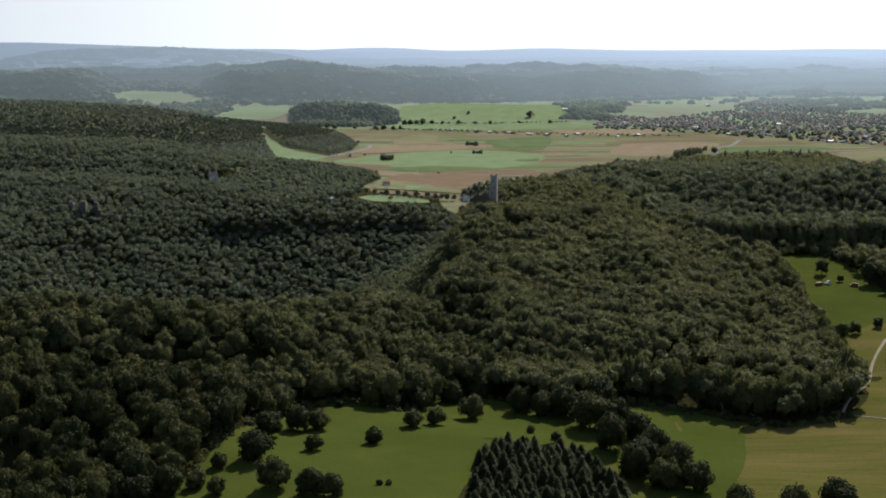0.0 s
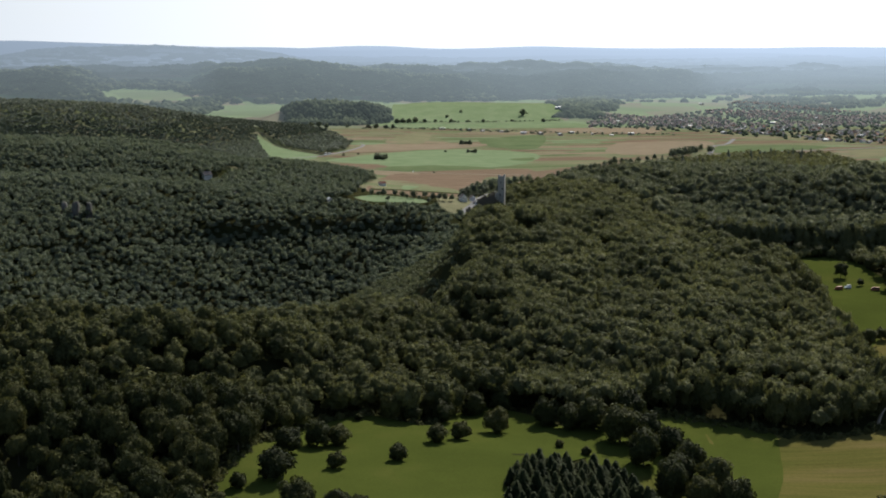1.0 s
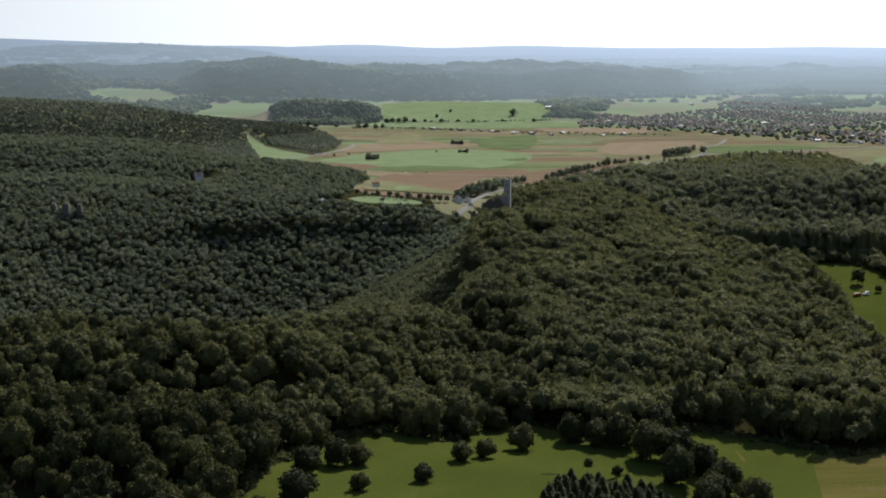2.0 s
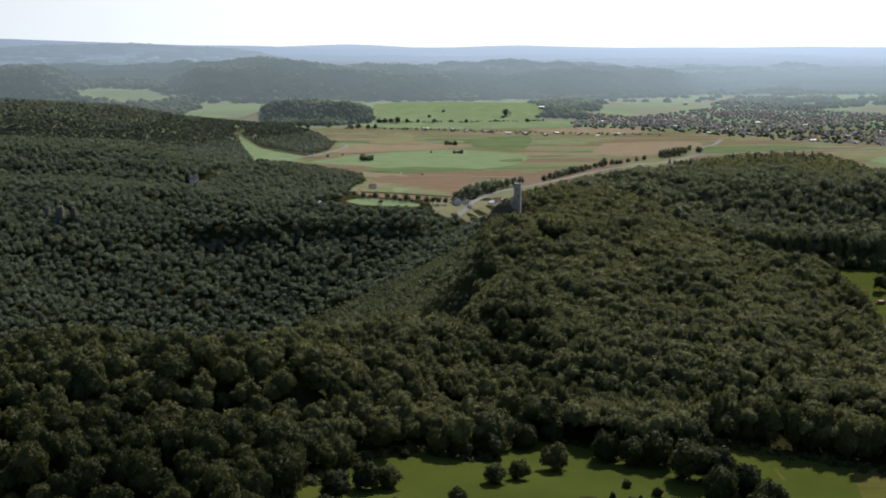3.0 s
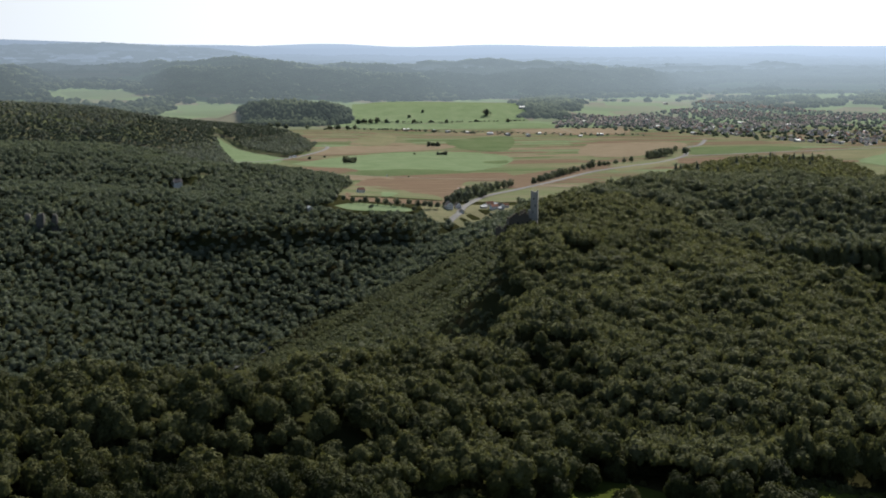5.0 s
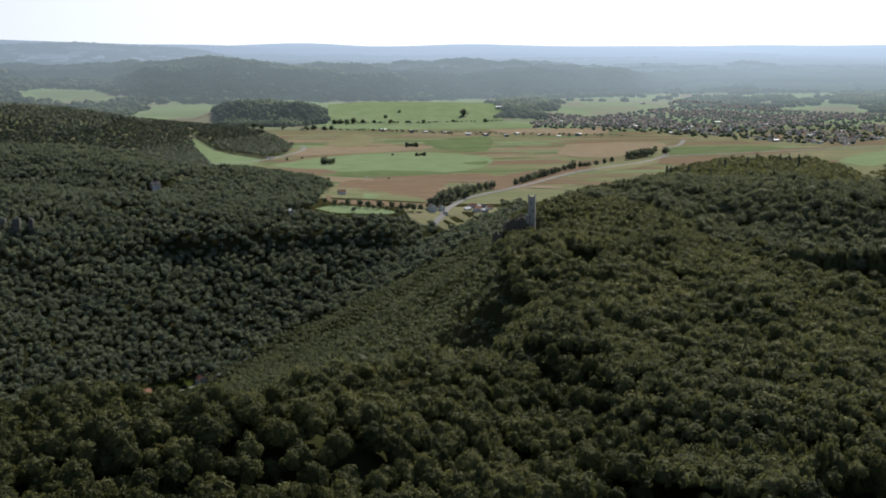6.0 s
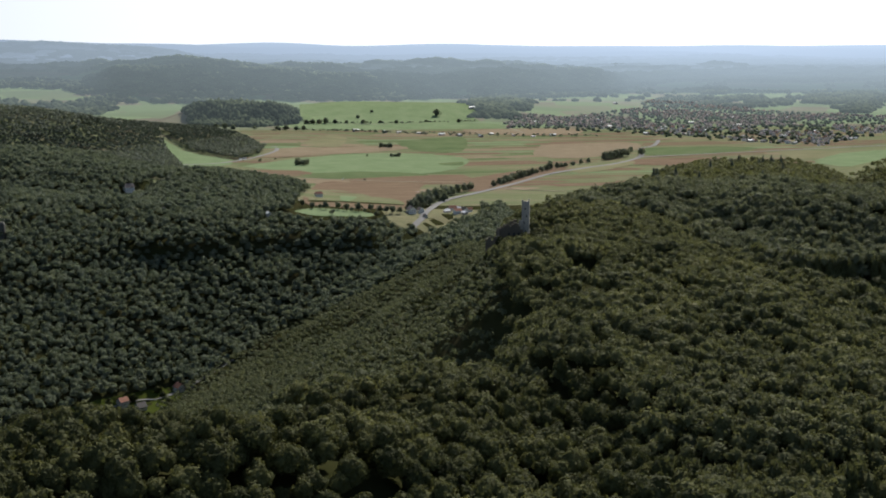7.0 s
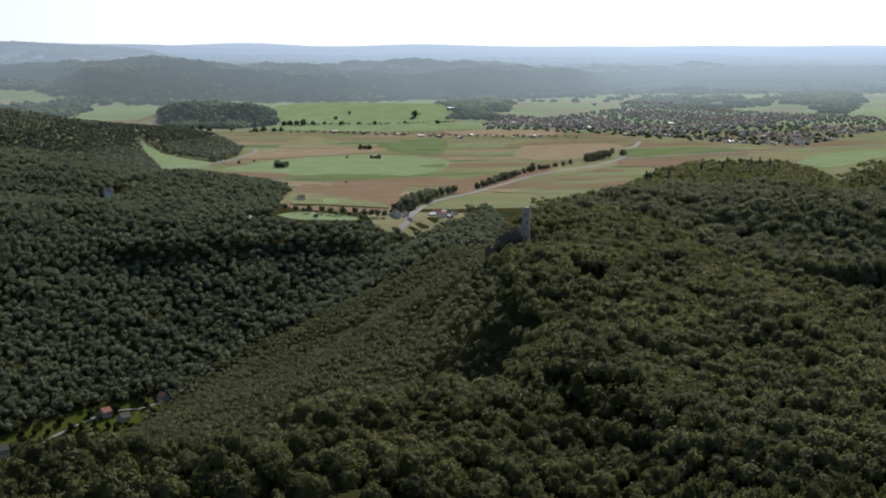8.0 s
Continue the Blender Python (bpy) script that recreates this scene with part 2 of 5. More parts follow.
def left_of(x, y, rows):
    """Which points lie to the left of a line, looking along it."""
    best = np.full(np.shape(x), 1e9)
    left = np.zeros(np.shape(x), bool)
    for (ax, ay, _), (bx, by, _) in zip(rows, rows[1:]):
        ux, uy = bx - ax, by - ay
        t = np.clip(((x - ax) * ux + (y - ay) * uy) / (ux * ux + uy * uy), 0, 1)
        d = np.hypot(x - ax - t * ux, y - ay - t * uy)
        left = np.where(d < best - 1e-6, ux * (y - ay) - uy * (x - ax) > 0, left)
        best = np.minimum(best, d)
    return left


def hill(x, y, rows, wide, run):
    d, z = spine(x, y, rows)
    t = np.clip((d - wide) / run, 0, 1)
    return z * (1 - t * t * (3 - 2 * t))


def waves(x, y, size, seed):
    """A soft swell between -1 and 1, out of a few crossing waves."""
    r = np.random.RandomState(seed)
    total = 0
    for n in range(7):
        a, p = r.uniform(0, 2 * np.pi), r.uniform(0, 2 * np.pi)
        k = 2 * np.pi / (size * r.uniform(0.6, 1.7))
        total = total + np.sin(k * (np.cos(a) * x + np.sin(a) * y) + p)
    return total / 3.5


VALLEY = [(-1100, 900, -205), (-620, 1290, -192), (-420, 1570, -181), (-320, 1700, -168), (-205, 1850, -132), (-95, 1965, -80), (-5, 2045, -38), (70, 2170, -12)]
SHOULDER = [(0, -500, 58), (0, 250, 60), (120, 620, 57), (190, 800, 60), (300, 960, 76), (330, 1130, 90), (620, 1180, 98)]
MEADOW_SLOPE = [(-330, 450, 60), (-150, 510, 70), (-90, 550, 78), (-40, 640, 73), (40, 740, 62)]
NEAR_HILL = [(-620, 610, 114), (-290, 650, 112), (-200, 682, 108), (-125, 705, 97), (-60, 770, 77), (10, 790, 64)]
NEAR_BROW = [(-420, 600, 97), (-195, 594, 95), (-145, 600, 88)]
CASTLE_FOOT = [(60, 765, 64), (155, 745, 68), (205, 752, 66)]
CASTLE_HILL = [(110, 815, 78), (85, 905, 92), (105, 985, 97), (85, 1060, 105), (100, 1180, 104), (135, 1270, 108)]
SADDLE = [(-85, 885, 68), (0, 840, 69), (40, 865, 78)]
EAST_FLANK = [(165, 850, 82), (196, 970, 96), (170, 1060, 99)]
CASTLE_RIM = [(35, 1080, 96), (48, 1165, 100), (78, 1290, 100), (135, 1370, 108)]
RIDGE = [(185, 1388, 104), (255, 1378, 112), (345, 1265, 121), (560, 1235, 126), (1100, 1300, 132)]
RIDGE_BACK = [(270, 1400, 112), (400, 1700, 103), (561, 2071, 80)]
RIDGE_EAST = [(900, 1300, 130), (1100, 2300, 95), (1240, 2600, 60)]
LEFT_HILL = [(-1500, 2500, 105), (-650, 2480, 78), (-500, 2400, 68), (-350, 2420, 40), (-210, 2270, 14)]
LEFT_RIM = [(-1400, 2050, 60), (-620, 2130, 45), (-400, 2190, 26), (-230, 2170, 8)]
DARK_HILL = [(-1900, 3300, 132), (-1050, 3400, 120), (-880, 3520, 106), (-700, 3720, 60), (-450, 3960, 22), (-280, 3990, 12)]
KNOLL = [(-440, 4960, 60), (-300, 4900, 54)]
BENCH = [(-1950, 7500, 70), (-1100, 7300, 62)]
BROAD_PEAK = [(-3450, 13400, 292), (-2815, 13500, 310), (-2330, 13600, 276)]
LONG_RANGE = [(-11000, 21000, 440), (-6500, 20500, 430), (-3600, 21500, 330)]
GREEN_RISE = [(-100, 5550, 26), (420, 5500, 28), (900, 5900, 20)]


def foot_of_highland(turn):
    """How far off the highland begins, by the bearing from the near hills."""
    return np.interp(turn, [-0.33, -0.28, -0.25, -0.18, -0.15, -0.09, -0.025, 0.033, 0.09, 0.13, 0.22, 0.25, 0.29, 0.36], [6300, 6500, 7500, 7400, 6300, 6300, 6500, 6700, 7300, 7100, 7700, 8900, 9500, 9700])


def height(x, y):
    """The ground's height over the plain, in metres."""
    x, y = np.asarray(x, float), np.asarray(y, float)
    land = np.maximum(hill(x, y, SHOULDER, 150, 330), hill(x, y, MEADOW_SLOPE, 60, 330))
    for rows, wide, run in ((NEAR_HILL, 15, 120), (NEAR_BROW, 8, 190), (CASTLE_HILL, 62, 105), (EAST_FLANK, 30, 80), (CASTLE_FOOT, 22, 60), (SADDLE, 30, 130), (CASTLE_RIM, 8, 125), (RIDGE, 32, 250),
                            (RIDGE_BACK, 70, 210), (RIDGE_EAST, 80, 300), (LEFT_HILL, 60, 300), (LEFT_RIM, 15, 220),
                            (DARK_HILL, 90, 330), (KNOLL, 30, 250), (GREEN_RISE, 60, 760), (BENCH, 60, 1650)):
        h = hill(x, y, rows, wide, run)
        k = 8.0 * np.clip(np.minimum(land, h) / 12, 0.01, 1)
        land = np.maximum(land, h) + np.maximum(k - np.abs(land - h), 0) ** 2 / (4 * k)
    rough = np.clip((2300 - y) / 300, 0, 1) * np.clip((y - 100) / 300, 0, 1)
    land = land + rough * np.clip(land / 60, 0, 1) * (1.6 * waves(x, y, 130, 3))
    d, floor = spine(x, y, VALLEY)
    north = left_of(x, y, VALLEY)
    d = d + 14 * waves(x, y, 190, 5) * np.clip(d / 150, 0, 1)
    wall = floor + np.where(north, np.maximum(d - 22, 0) * 0.47, (np.maximum(d - 30, 0) * 0.38 + np.maximum(d - 290, 0) * 0.45) * (1 + np.clip((-x - 60) / 120, 0, 1) * (np.interp(y, [820, 960, 1200, 1450], [3.0, 0.62, 0.55, 1.0]) - 1)))
    step = np.interp(wall, [-200, -52, -38, -28, 20, 300], [-200, -52, -40, -14, 20, 300])   # bench and cliff below the rim
    wall = np.where(north, wall + (step - wall) * np.interp(x, [-560, -360], [0.25, 1.0]), wall)
    k = 10.0
    low = np.where(np.abs(wall - land) < k, np.minimum(wall, land) - (k - np.abs(wall - land)) ** 2 / (4 * k), np.minimum(wall, land))
    # highlands behind the plain: their foot lies farther off towards the east
    turn = (x - EYE[0]) / np.maximum(y - EYE[1], 1000)
    past = y - foot_of_highland(turn)
    crest = np.interp(turn, [-0.33, -0.2, -0.1, 0, 0.1, 0.15, 0.22, 0.3, 0.36], [118, 128, 138, 150, 152, 140, 118, 98, 92])
    first = crest * np.interp(past, [0, 350, 900, 1700, 3000, 4500], [0, 0.22, 0.68, 1.0, 0.85, 0.7])
    first = first * (1 + 0.20 * waves(x, y, 1500, 11) + 0.15 * waves(x, y, 620, 12))
    plateau = np.interp(y, [8500, 12000, 18000, 24000, 40000], [0, 85, 165, 318, 318]) * (1 + 0.07 * waves(x, y, 3400, 13)) + 26 * waves(x * 0.5, y, 2500, 61) * np.clip((y - 11000) / 4000, 0, 1)
    far_land = np.maximum(first, plateau) - np.clip((y - 26000) / 8000, 0, 1) * 700
    for rows, wide, run in ((BROAD_PEAK, 170, 2100), (LONG_RANGE, 900, 5000)):
        far_land = np.maximum(far_land, hill(x, y, rows, wide, run))
    return low + far_land


NEAR_END, DEEP = 3000.0, 1900.0


def squeeze(x, y, z):
    """Draws what lies far behind the plain nearer along the line of sight: place and scale."""
    y = np.asarray(y, float)
    to = np.where(y > NEAR_END, NEAR_END + DEEP * (1 - np.exp(-np.maximum(y - NEAR_END, 0) / DEEP)), y)
    s = np.where(y > NEAR_END, (to - EYE[1]) / np.where(y > NEAR_END, y - EYE[1], 1), 1.0)
    return EYE[0] + (x - EYE[0]) * s, EYE[1] + (y - EYE[1]) * s, EYE[2] + (z - EYE[2]) * s, s


def up_of(x, y):
    """Which way the true land faces, before it is drawn nearer."""
    gx, gy = (height(x + 15, y) - height(x - 15, y)) / 30, (height(x, y + 15) - height(x, y - 15)) / 30
    n = np.stack([-gx, -gy, np.ones(np.shape(gx))], -1)
    return n / np.linalg.norm(n, axis=-1, keepdims=True)


# ---- mesh helpers ----
def mesh_of(name, verts, tris, mats, tone=None, place=None):
    me = bpy.data.meshes.new(name)
    verts, tris = np.asarray(verts, np.float32), np.asarray(tris, np.int32)
    me.vertices.add(len(verts))
    me.vertices.foreach_set("co", verts.ravel())
    me.loops.add(tris.size)
    me.loops.foreach_set("vertex_index", tris.ravel())
    me.polygons.add(len(tris))
    side = tris.shape[1]
    me.polygons.foreach_set("loop_start", np.arange(0, tris.size, side, dtype=np.int32))
    me.polygons.foreach_set("loop_total", np.full(len(tris), side, np.int32))
    for m in mats if isinstance(mats, (list, tuple)) else [mats]:
        me.materials.append(m)
    if tone is not None:
        me.attributes.new("tone", "FLOAT", "POINT").data.foreach_set("value", np.asarray(tone, np.float32))
    if place is not None:
        me.attributes.new("place", "FLOAT_VECTOR", "POINT").data.foreach_set("vector", np.asarray(place, np.float32).ravel())
    me.update(calc_edges=True)
    return me


def smooth(me):
    me.polygons.foreach_set("use_smooth", np.ones(len(me.polygons), bool))
    return me


def part(name, bm, mat, parent, label=""):
    me = bpy.data.meshes.new(name)
    bm.to_mesh(me)
    bm.free()
    me.materials.append(mat)
    ob = new(name, me)
    ob.parent = parent
    return tagged(ob, label)


def child(name, me, parent, label=""):
    ob = new(name, me)
    ob.parent = parent
    return tagged(ob, label)


def box(bm, x0, y0, z0, x1, y1, z1):
    """An upright box, added to bm."""
    v = [bm.verts.new(p) for p in ((x0, y0, z0), (x1, y0, z0), (x1, y1, z0), (x0, y1, z0), (x0, y0, z1), (x1, y0, z1), (x1, y1, z1), (x0, y1, z1))]
    for f in ((0, 3, 2, 1), (4, 5, 6, 7), (0, 1, 5, 4), (1, 2, 6, 5), (2, 3, 7, 6), (3, 0, 4, 7)):
        bm.faces.new([v[i] for i in f])
    return bm


def tube(bm, rings, sides=8, cap=True):
    """A closed skin over rings of (x, y, z, radius)."""
    loops = []
    for x, y, z, r in rings:
        loops.append([bm.verts.new((x + r * math.cos(2 * math.pi * k / sides), y + r * math.sin(2 * math.pi * k / sides), z)) for k in range(sides)])
    for p, q in zip(loops, loops[1:]):
        for k in range(sides):
            bm.faces.new((p[k], p[(k + 1) % sides], q[(k + 1) % sides], q[k]))
    if cap:
        bm.faces.new(loops[-1])
        bm.faces.new(loops[0][::-1])
    return bm


def inside(x, y, poly):
    """Which of the points lie in the polygon."""
    x, y = np.asarray(x, float), np.asarray(y, float)
    odd = np.zeros(x.shape, bool)
    for (ax, ay), (bx, by) in zip(poly, poly[1:] + poly[:1]):
        if ay != by:
            odd ^= ((ay > y) != (by > y)) & (x < (bx - ax) * (y - ay) / (by - ay) + ax)
    return odd


def curve_through(rows, step=12.0):
    """A smooth line through the rows, by Catmull-Rom."""
    p = np.array([rows[0], *rows, rows[-1]], float)
    out = []
    for a, b, c, d in zip(p, p[1:], p[2:], p[3:]):
        n = max(2, int(np.linalg.norm(c - b) / step))
        for t in np.arange(n) / n:
            out.append(0.5 * (2 * b + (c - a) * t + (2 * a - 5 * b + 4 * c - d) * t * t + (3 * b - a - 3 * c + d) * t ** 3))
    out.append(p[-1])
    return np.array(out)


# ---- the land ----
def grid_mesh(name, ys, half, columns, mat, drop=0.0):
    u = np.linspace(-1, 1, columns)
    y = np.repeat(np.asarray(ys, float)[:, None], columns, 1)
    x = u[None, :] * half(y) + np.clip(y / 9, 0, 400)
    z = height(x, y) - drop
    X, Y, Z, _ = squeeze(x, y, z)
    verts = np.stack([X, Y, Z], -1).reshape(-1, 3)
    k = np.arange(len(ys) * columns).reshape(len(ys), columns)
    quads = np.stack([k[:-1, :-1], k[:-1, 1:], k[1:, 1:], k[1:, :-1]], -1).reshape(-1, 4)
    me = smooth(mesh_of(name, verts, quads, mat, place=np.stack([x, y, z], -1).reshape(-1, 3)))
    if ys[-1] > NEAR_END:
        me.normals_split_custom_set_from_vertices(up_of(x, y).reshape(-1, 3).tolist())
    return me


def half_width(y):
    return 1250 + np.maximum(y - 1500, 0) * 0.62


rows_near = [-900, -700, -500, -350, -200, -100, 0, 100, 180, 240, *np.arange(290, 2330, 9.0)]
tagged(new("ground", grid_mesh("ground", rows_near, half_width, 210, GROUND)), "rolling grassy ground of hills and valley", "ground", kind="structure")
tagged(new("plain", grid_mesh("plain", [rows_near[-1], *np.arange(2340, 4390, 28.0)], half_width, 150, PLAIN)), "patchwork of grass and bare earth on a wide plain", "plain", kind="structure")
rows_back = [*np.arange(4320, 6500, 60.0), *6500 * (34000 / 6500) ** np.linspace(0, 1, 140)]
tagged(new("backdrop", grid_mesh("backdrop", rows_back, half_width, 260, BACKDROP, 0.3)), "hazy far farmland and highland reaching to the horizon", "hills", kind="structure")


def sheet(name, outline, mat, label, lift=0.25, cell=12.0, category="field"):
    """A piece of land with its own cover, laid over the ground along a closed outline."""
    line = curve_through(list(outline) + [outline[0]], cell)[:, :2]
    bm = bmesh.new()
    ring = [bm.verts.new((x, y, 0)) for x, y in line[:-1]]
    bm.faces.new(ring)
    lo, hi = line.min(0), line.max(0)
    for axis in (0, 1):
        for at in np.arange(lo[axis] + cell, hi[axis], cell if hi[1] < 2300 or lo[1] > 4000 else cell * 5):
            normal = (1, 0, 0) if axis == 0 else (0, 1, 0)
            where = (at, 0, 0) if axis == 0 else (0, at, 0)
            bmesh.ops.bisect_plane(bm, geom=bm.verts[:] + bm.edges[:] + bm.faces[:], plane_co=where, plane_no=normal)
    xy = np.array([v.co[:2] for v in bm.verts])
    z = height(xy[:, 0], xy[:, 1]) + lift
    X, Y, Z, s = squeeze(xy[:, 0], xy[:, 1], z)
    for v, x, y, h in zip(bm.verts, X, Y, Z):
        v.co = (x, y, h)
    bmesh.ops.recalc_face_normals(bm, faces=bm.faces[:])
    if sum(f.normal.z for f in bm.faces) < 0:
        bmesh.ops.reverse_faces(bm, faces=bm.faces[:])
    me = bpy.data.meshes.new(name)
    bm.to_mesh(me)
    bm.free()
    me.materials.append(mat)
    smooth(me)
    if hi[1] > NEAR_END:
        me.normals_split_custom_set_from_vertices(up_of(xy[:, 0], xy[:, 1]).tolist())
    return tagged(new(name, me), label, category, kind="structure")


def ribbon(name, rows, wide, mat, label, lift=0.45, category="road", step=10.0):
    """A road or track of even width along a line, with a crown and edges that dip into the ground."""
    line = curve_through(rows, step)[:, :2]
    way = np.gradient(line, axis=0)
    side = np.stack([way[:, 1], -way[:, 0]], 1) / np.linalg.norm(way, axis=1)[:, None]
    verts = []
    for k, dz in ((-0.62, -0.35), (-0.5, 0), (0, 0.06), (0.5, 0), (0.62, -0.35)):
        p = line + side * wide * k
        z = height(line[:, 0], line[:, 1]) + lift + dz
        verts.append(np.stack(squeeze(p[:, 0], p[:, 1], z)[:3], -1))
    n = len(line)
    verts = np.concatenate(verts)
    quads = [(a * n + i, a * n + i + 1, (a + 1) * n + i + 1, (a + 1) * n + i) for a in range(4) for i in range(n - 1)]
    me = smooth(mesh_of(name, verts, quads, mat))
    return tagged(new(name, me), label, category, kind="structure")


MEADOW_EDGE = [(-180, 380), (-136, 495), (-118, 521), (-106, 564), (-89, 622), (-67, 648), (-44, 660), (-20, 648), (6, 700), (31, 686),
               (53, 652), (68, 625), (48, 596), (26, 585), (14, 540), (6, 505), (0, 440), (-20, 360)]
FIELD_EDGE = [(88, 693), (112, 703), (138, 697), (164, 684), (191, 670), (227, 682), (252, 720), (254, 770), (262, 812), (310, 868), (380, 820), (380, 600), (300, 470),
              (200, 470), (125, 540), (110, 590), (96, 640)]
CLEARING = [(278, 1062), (306, 1090), (338, 1066), (345, 1000), (344, 940), (364, 900), (350, 850), (300, 800), (266, 832), (262, 880), (268, 930), (274, 1000)]
sheet("meadow", MEADOW_EDGE, MEADOW, "short bright green grass of a sunlit meadow", 0.6, 12, "meadow")
sheet("meadow", FIELD_EDGE, HAY, "green and straw-coloured grass field below a wood", 0.5, 12, "meadow")
sheet("meadow", [(90, 700), (130, 698), (165, 682), (160, 640), (150, 600), (134, 555), (120, 500), (84, 500), (84, 560), (88, 640)], MEADOW, "fresh green grass strip beside cut hay", 0.75, 12, "meadow")
sheet("meadow", [(40, 450), (56, 600), (58, 662), (90, 688), (112, 640), (128, 550), (130, 450)], MEADOW, "rough grass below a hedge of trees", 0.3, 12, "meadow")
sheet("meadow", CLEARING, MEADOW, "bright grass clearing between woods", 0.25, 12, "meadow")
sheet("meadow", [(-150, 2180), (-113, 2215), (-30, 2190), (-30, 2158), (-113, 2140)], CROPS["pasture"], "bright grass meadow at the plateau's edge", 0.4, 12, "meadow")

FIELDS = [
    ("pasture", [(-275, 3084), (-120, 3316), (87, 3430), (254, 3274), (227, 3043), (122, 2878), (-8, 2922), (-128, 2922)]),
    ("beet", [(-137, 2900), (-8, 2940), (105, 2893), (115, 2818), (-119, 2837)]),
    ("stubble", [(-236, 3334), (-189, 3606), (-74, 3607), (50, 3462), (-120, 3366)]),
    ("ploughed", [(-110, 2693), (-40, 2786), (204, 2847), (186, 2697), (109, 2675), (64, 2424), (34, 2254), (-125, 2248), (-118, 2550)]),
    ("ploughed", [(-256, 3005), (-143, 2972), (-119, 2884), (-251, 2904)]),
    ("stubble", [(-240, 2856), (-66, 2781), (-42, 2716), (-110, 2701), (-216, 2811)]),
    ("pasture", [(-217, 2845), (-145, 2787), (-153, 2688), (-190, 2600)]),
    ("ploughed", [(-324, 3178), (-192, 3285), (-167, 3315), (-280, 3181)]),
    ("pasture", [(-69, 2422), (-39, 2426), (-53, 2333), (-71, 2325)]),
    ("chalk", [(51, 2554), (81, 2550), (75, 2522), (52, 2532)]),
    ("olive", [(-144, 3717), (-57, 4007), (-9, 3896), (-51, 3616)]),
    ("beet", [(129, 3819), (337, 3981), (275, 3453), (178, 3463), (133, 3618)]),
    ("beet", [(177, 3111), (240, 3154), (229, 3064), (188, 3067)]),
    ("pasture", [(-500, 3560), (-300, 3232), (-345, 3060), (-480, 3080)]),
    ("stubble", [(-109, 3517), (18, 3644), (157, 3616), (91, 3490), (-77, 3396)]),
    ("ploughed", [(207, 2771), (471, 3077), (443, 2948), (359, 2809), (266, 2609), (173, 2528)]),
    ("beet", [(789, 3527), (993, 3558), (1091, 3480), (919, 3339), (730, 3293)]),
    ("ploughed", [(672, 3185), (893, 3221), (793, 3007), (611, 3062)]),
    ("olive", [(461, 2946), (661, 3146), (594, 2996), (459, 2855)]),
    ("olive", [(1091, 3361), (1274, 3382), (1182, 3225), (1063, 3145)]),
    ("pasture", [(1237, 3299), (1472, 3409), (1207, 2892), (1069, 3045)]),
    ("stubble", [(524, 3652), (788, 3725), (754, 3485), (542, 3218), (443, 3310)]),
    ("pasture", [(-250, 4520), (-121, 4720), (84, 4640), (480, 4700), (520, 4420), (71, 4330), (-93, 4400)]),
    ("pasture", [(-150, 4760), (-110, 6250), (420, 6450), (600, 5600), (500, 4980), (470, 4740), (90, 4680)]),
    ("stubble", [(380, 4330), (760, 4360), (700, 4080), (420, 4100)]),
]
CROP_LABEL = {"pasture": "bright green pasture on the open plain", "beet": "dark green root crop on the open plain", "stubble": "pale straw stubble field on the plain",
              "ploughed": "brown ploughed field on the open plain", "olive": "dull green ley strip on the plain", "chalk": "pale bare gravel patch beside a field"}
PLAIN_EDGE = [(-700, 3050), (-330, 3000), (-230, 2760), (-130, 2500), (-90, 2290), (20, 2235), (70, 2240), (140, 2260), (330, 2400), (520, 2560), (900, 2700), (1500, 2750), (2300, 3300),
              (3300, 6500), (1500, 6600), (0, 6600), (-1900, 6600), (-1500, 4300)]
strips = random.Random(4)
n = 0
for y0 in np.arange(2480, 4250, 62):
    x = -260 + (y0 - 2480) * -0.12 + strips.uniform(0, 160)
    while x < 620 + (y0 - 2480) * 0.62:
        long, deep, tilt = strips.uniform(120, 380), strips.uniform(18, 52), strips.uniform(0.0, 0.25)
        crop = strips.choice(["ploughed", "ploughed", "olive", "stubble", "beet", "ploughed", "pasture"])
        corners = [(x, y0), (x + long, y0 + long * tilt), (x + long, y0 + long * tilt + deep), (x, y0 + deep)]
        if all(inside(np.array([px]), np.array([py]), PLAIN_EDGE)[0] for px, py in corners):
            sheet("field", corners, CROPS[crop], CROP_LABEL[crop], 0.3 + 0.02 * (n % 9), 60)
            n += 1
        x += long * strips.uniform(1.0, 1.7)
for n, (crop, outline) in enumerate(FIELDS):
    sheet("field", outline, CROPS[crop], CROP_LABEL[crop], 0.55 + 0.02 * n, 60)

MAIN_ROAD = [(30, 2120), (52, 2180), (61, 2215), (74, 2262), (116, 2399), (194, 2520), (282, 2659), (386, 2838), (489, 2965), (597, 3079), (690, 3230), (730, 3350), (768, 3503), (830, 3600), (900, 3800)]
EAST_ROAD = [(690, 3235), (861, 3307), (1035, 3373), (1300, 3481), (1700, 3620)]
WEST_ROAD = [(-520, 3120), (-420, 3130), (-335, 3163), (-269, 3275), (-219, 3450), (-205, 3560), (-215, 3648)]
ribbon("road", MAIN_ROAD, 10, ROAD, "grey asphalt country road curving over the plain", 1.3)
ribbon("road", EAST_ROAD, 8, ROAD, "straight grey asphalt road between fields", 1.3)
ribbon("road", WEST_ROAD, 9, ROAD, "grey asphalt road bending round a wood", 1.3)
ribbon("track", [(240, 2590), (285, 2550), (360, 2520)], 5, TRACK, "pale gravel farm track off the road", 1.2, "track")
ribbon("track", [(-230, 2850), (-60, 2770), (60, 2720), (190, 2700)], 5, TRACK, "pale gravel farm track between fields", 1.2, "track")
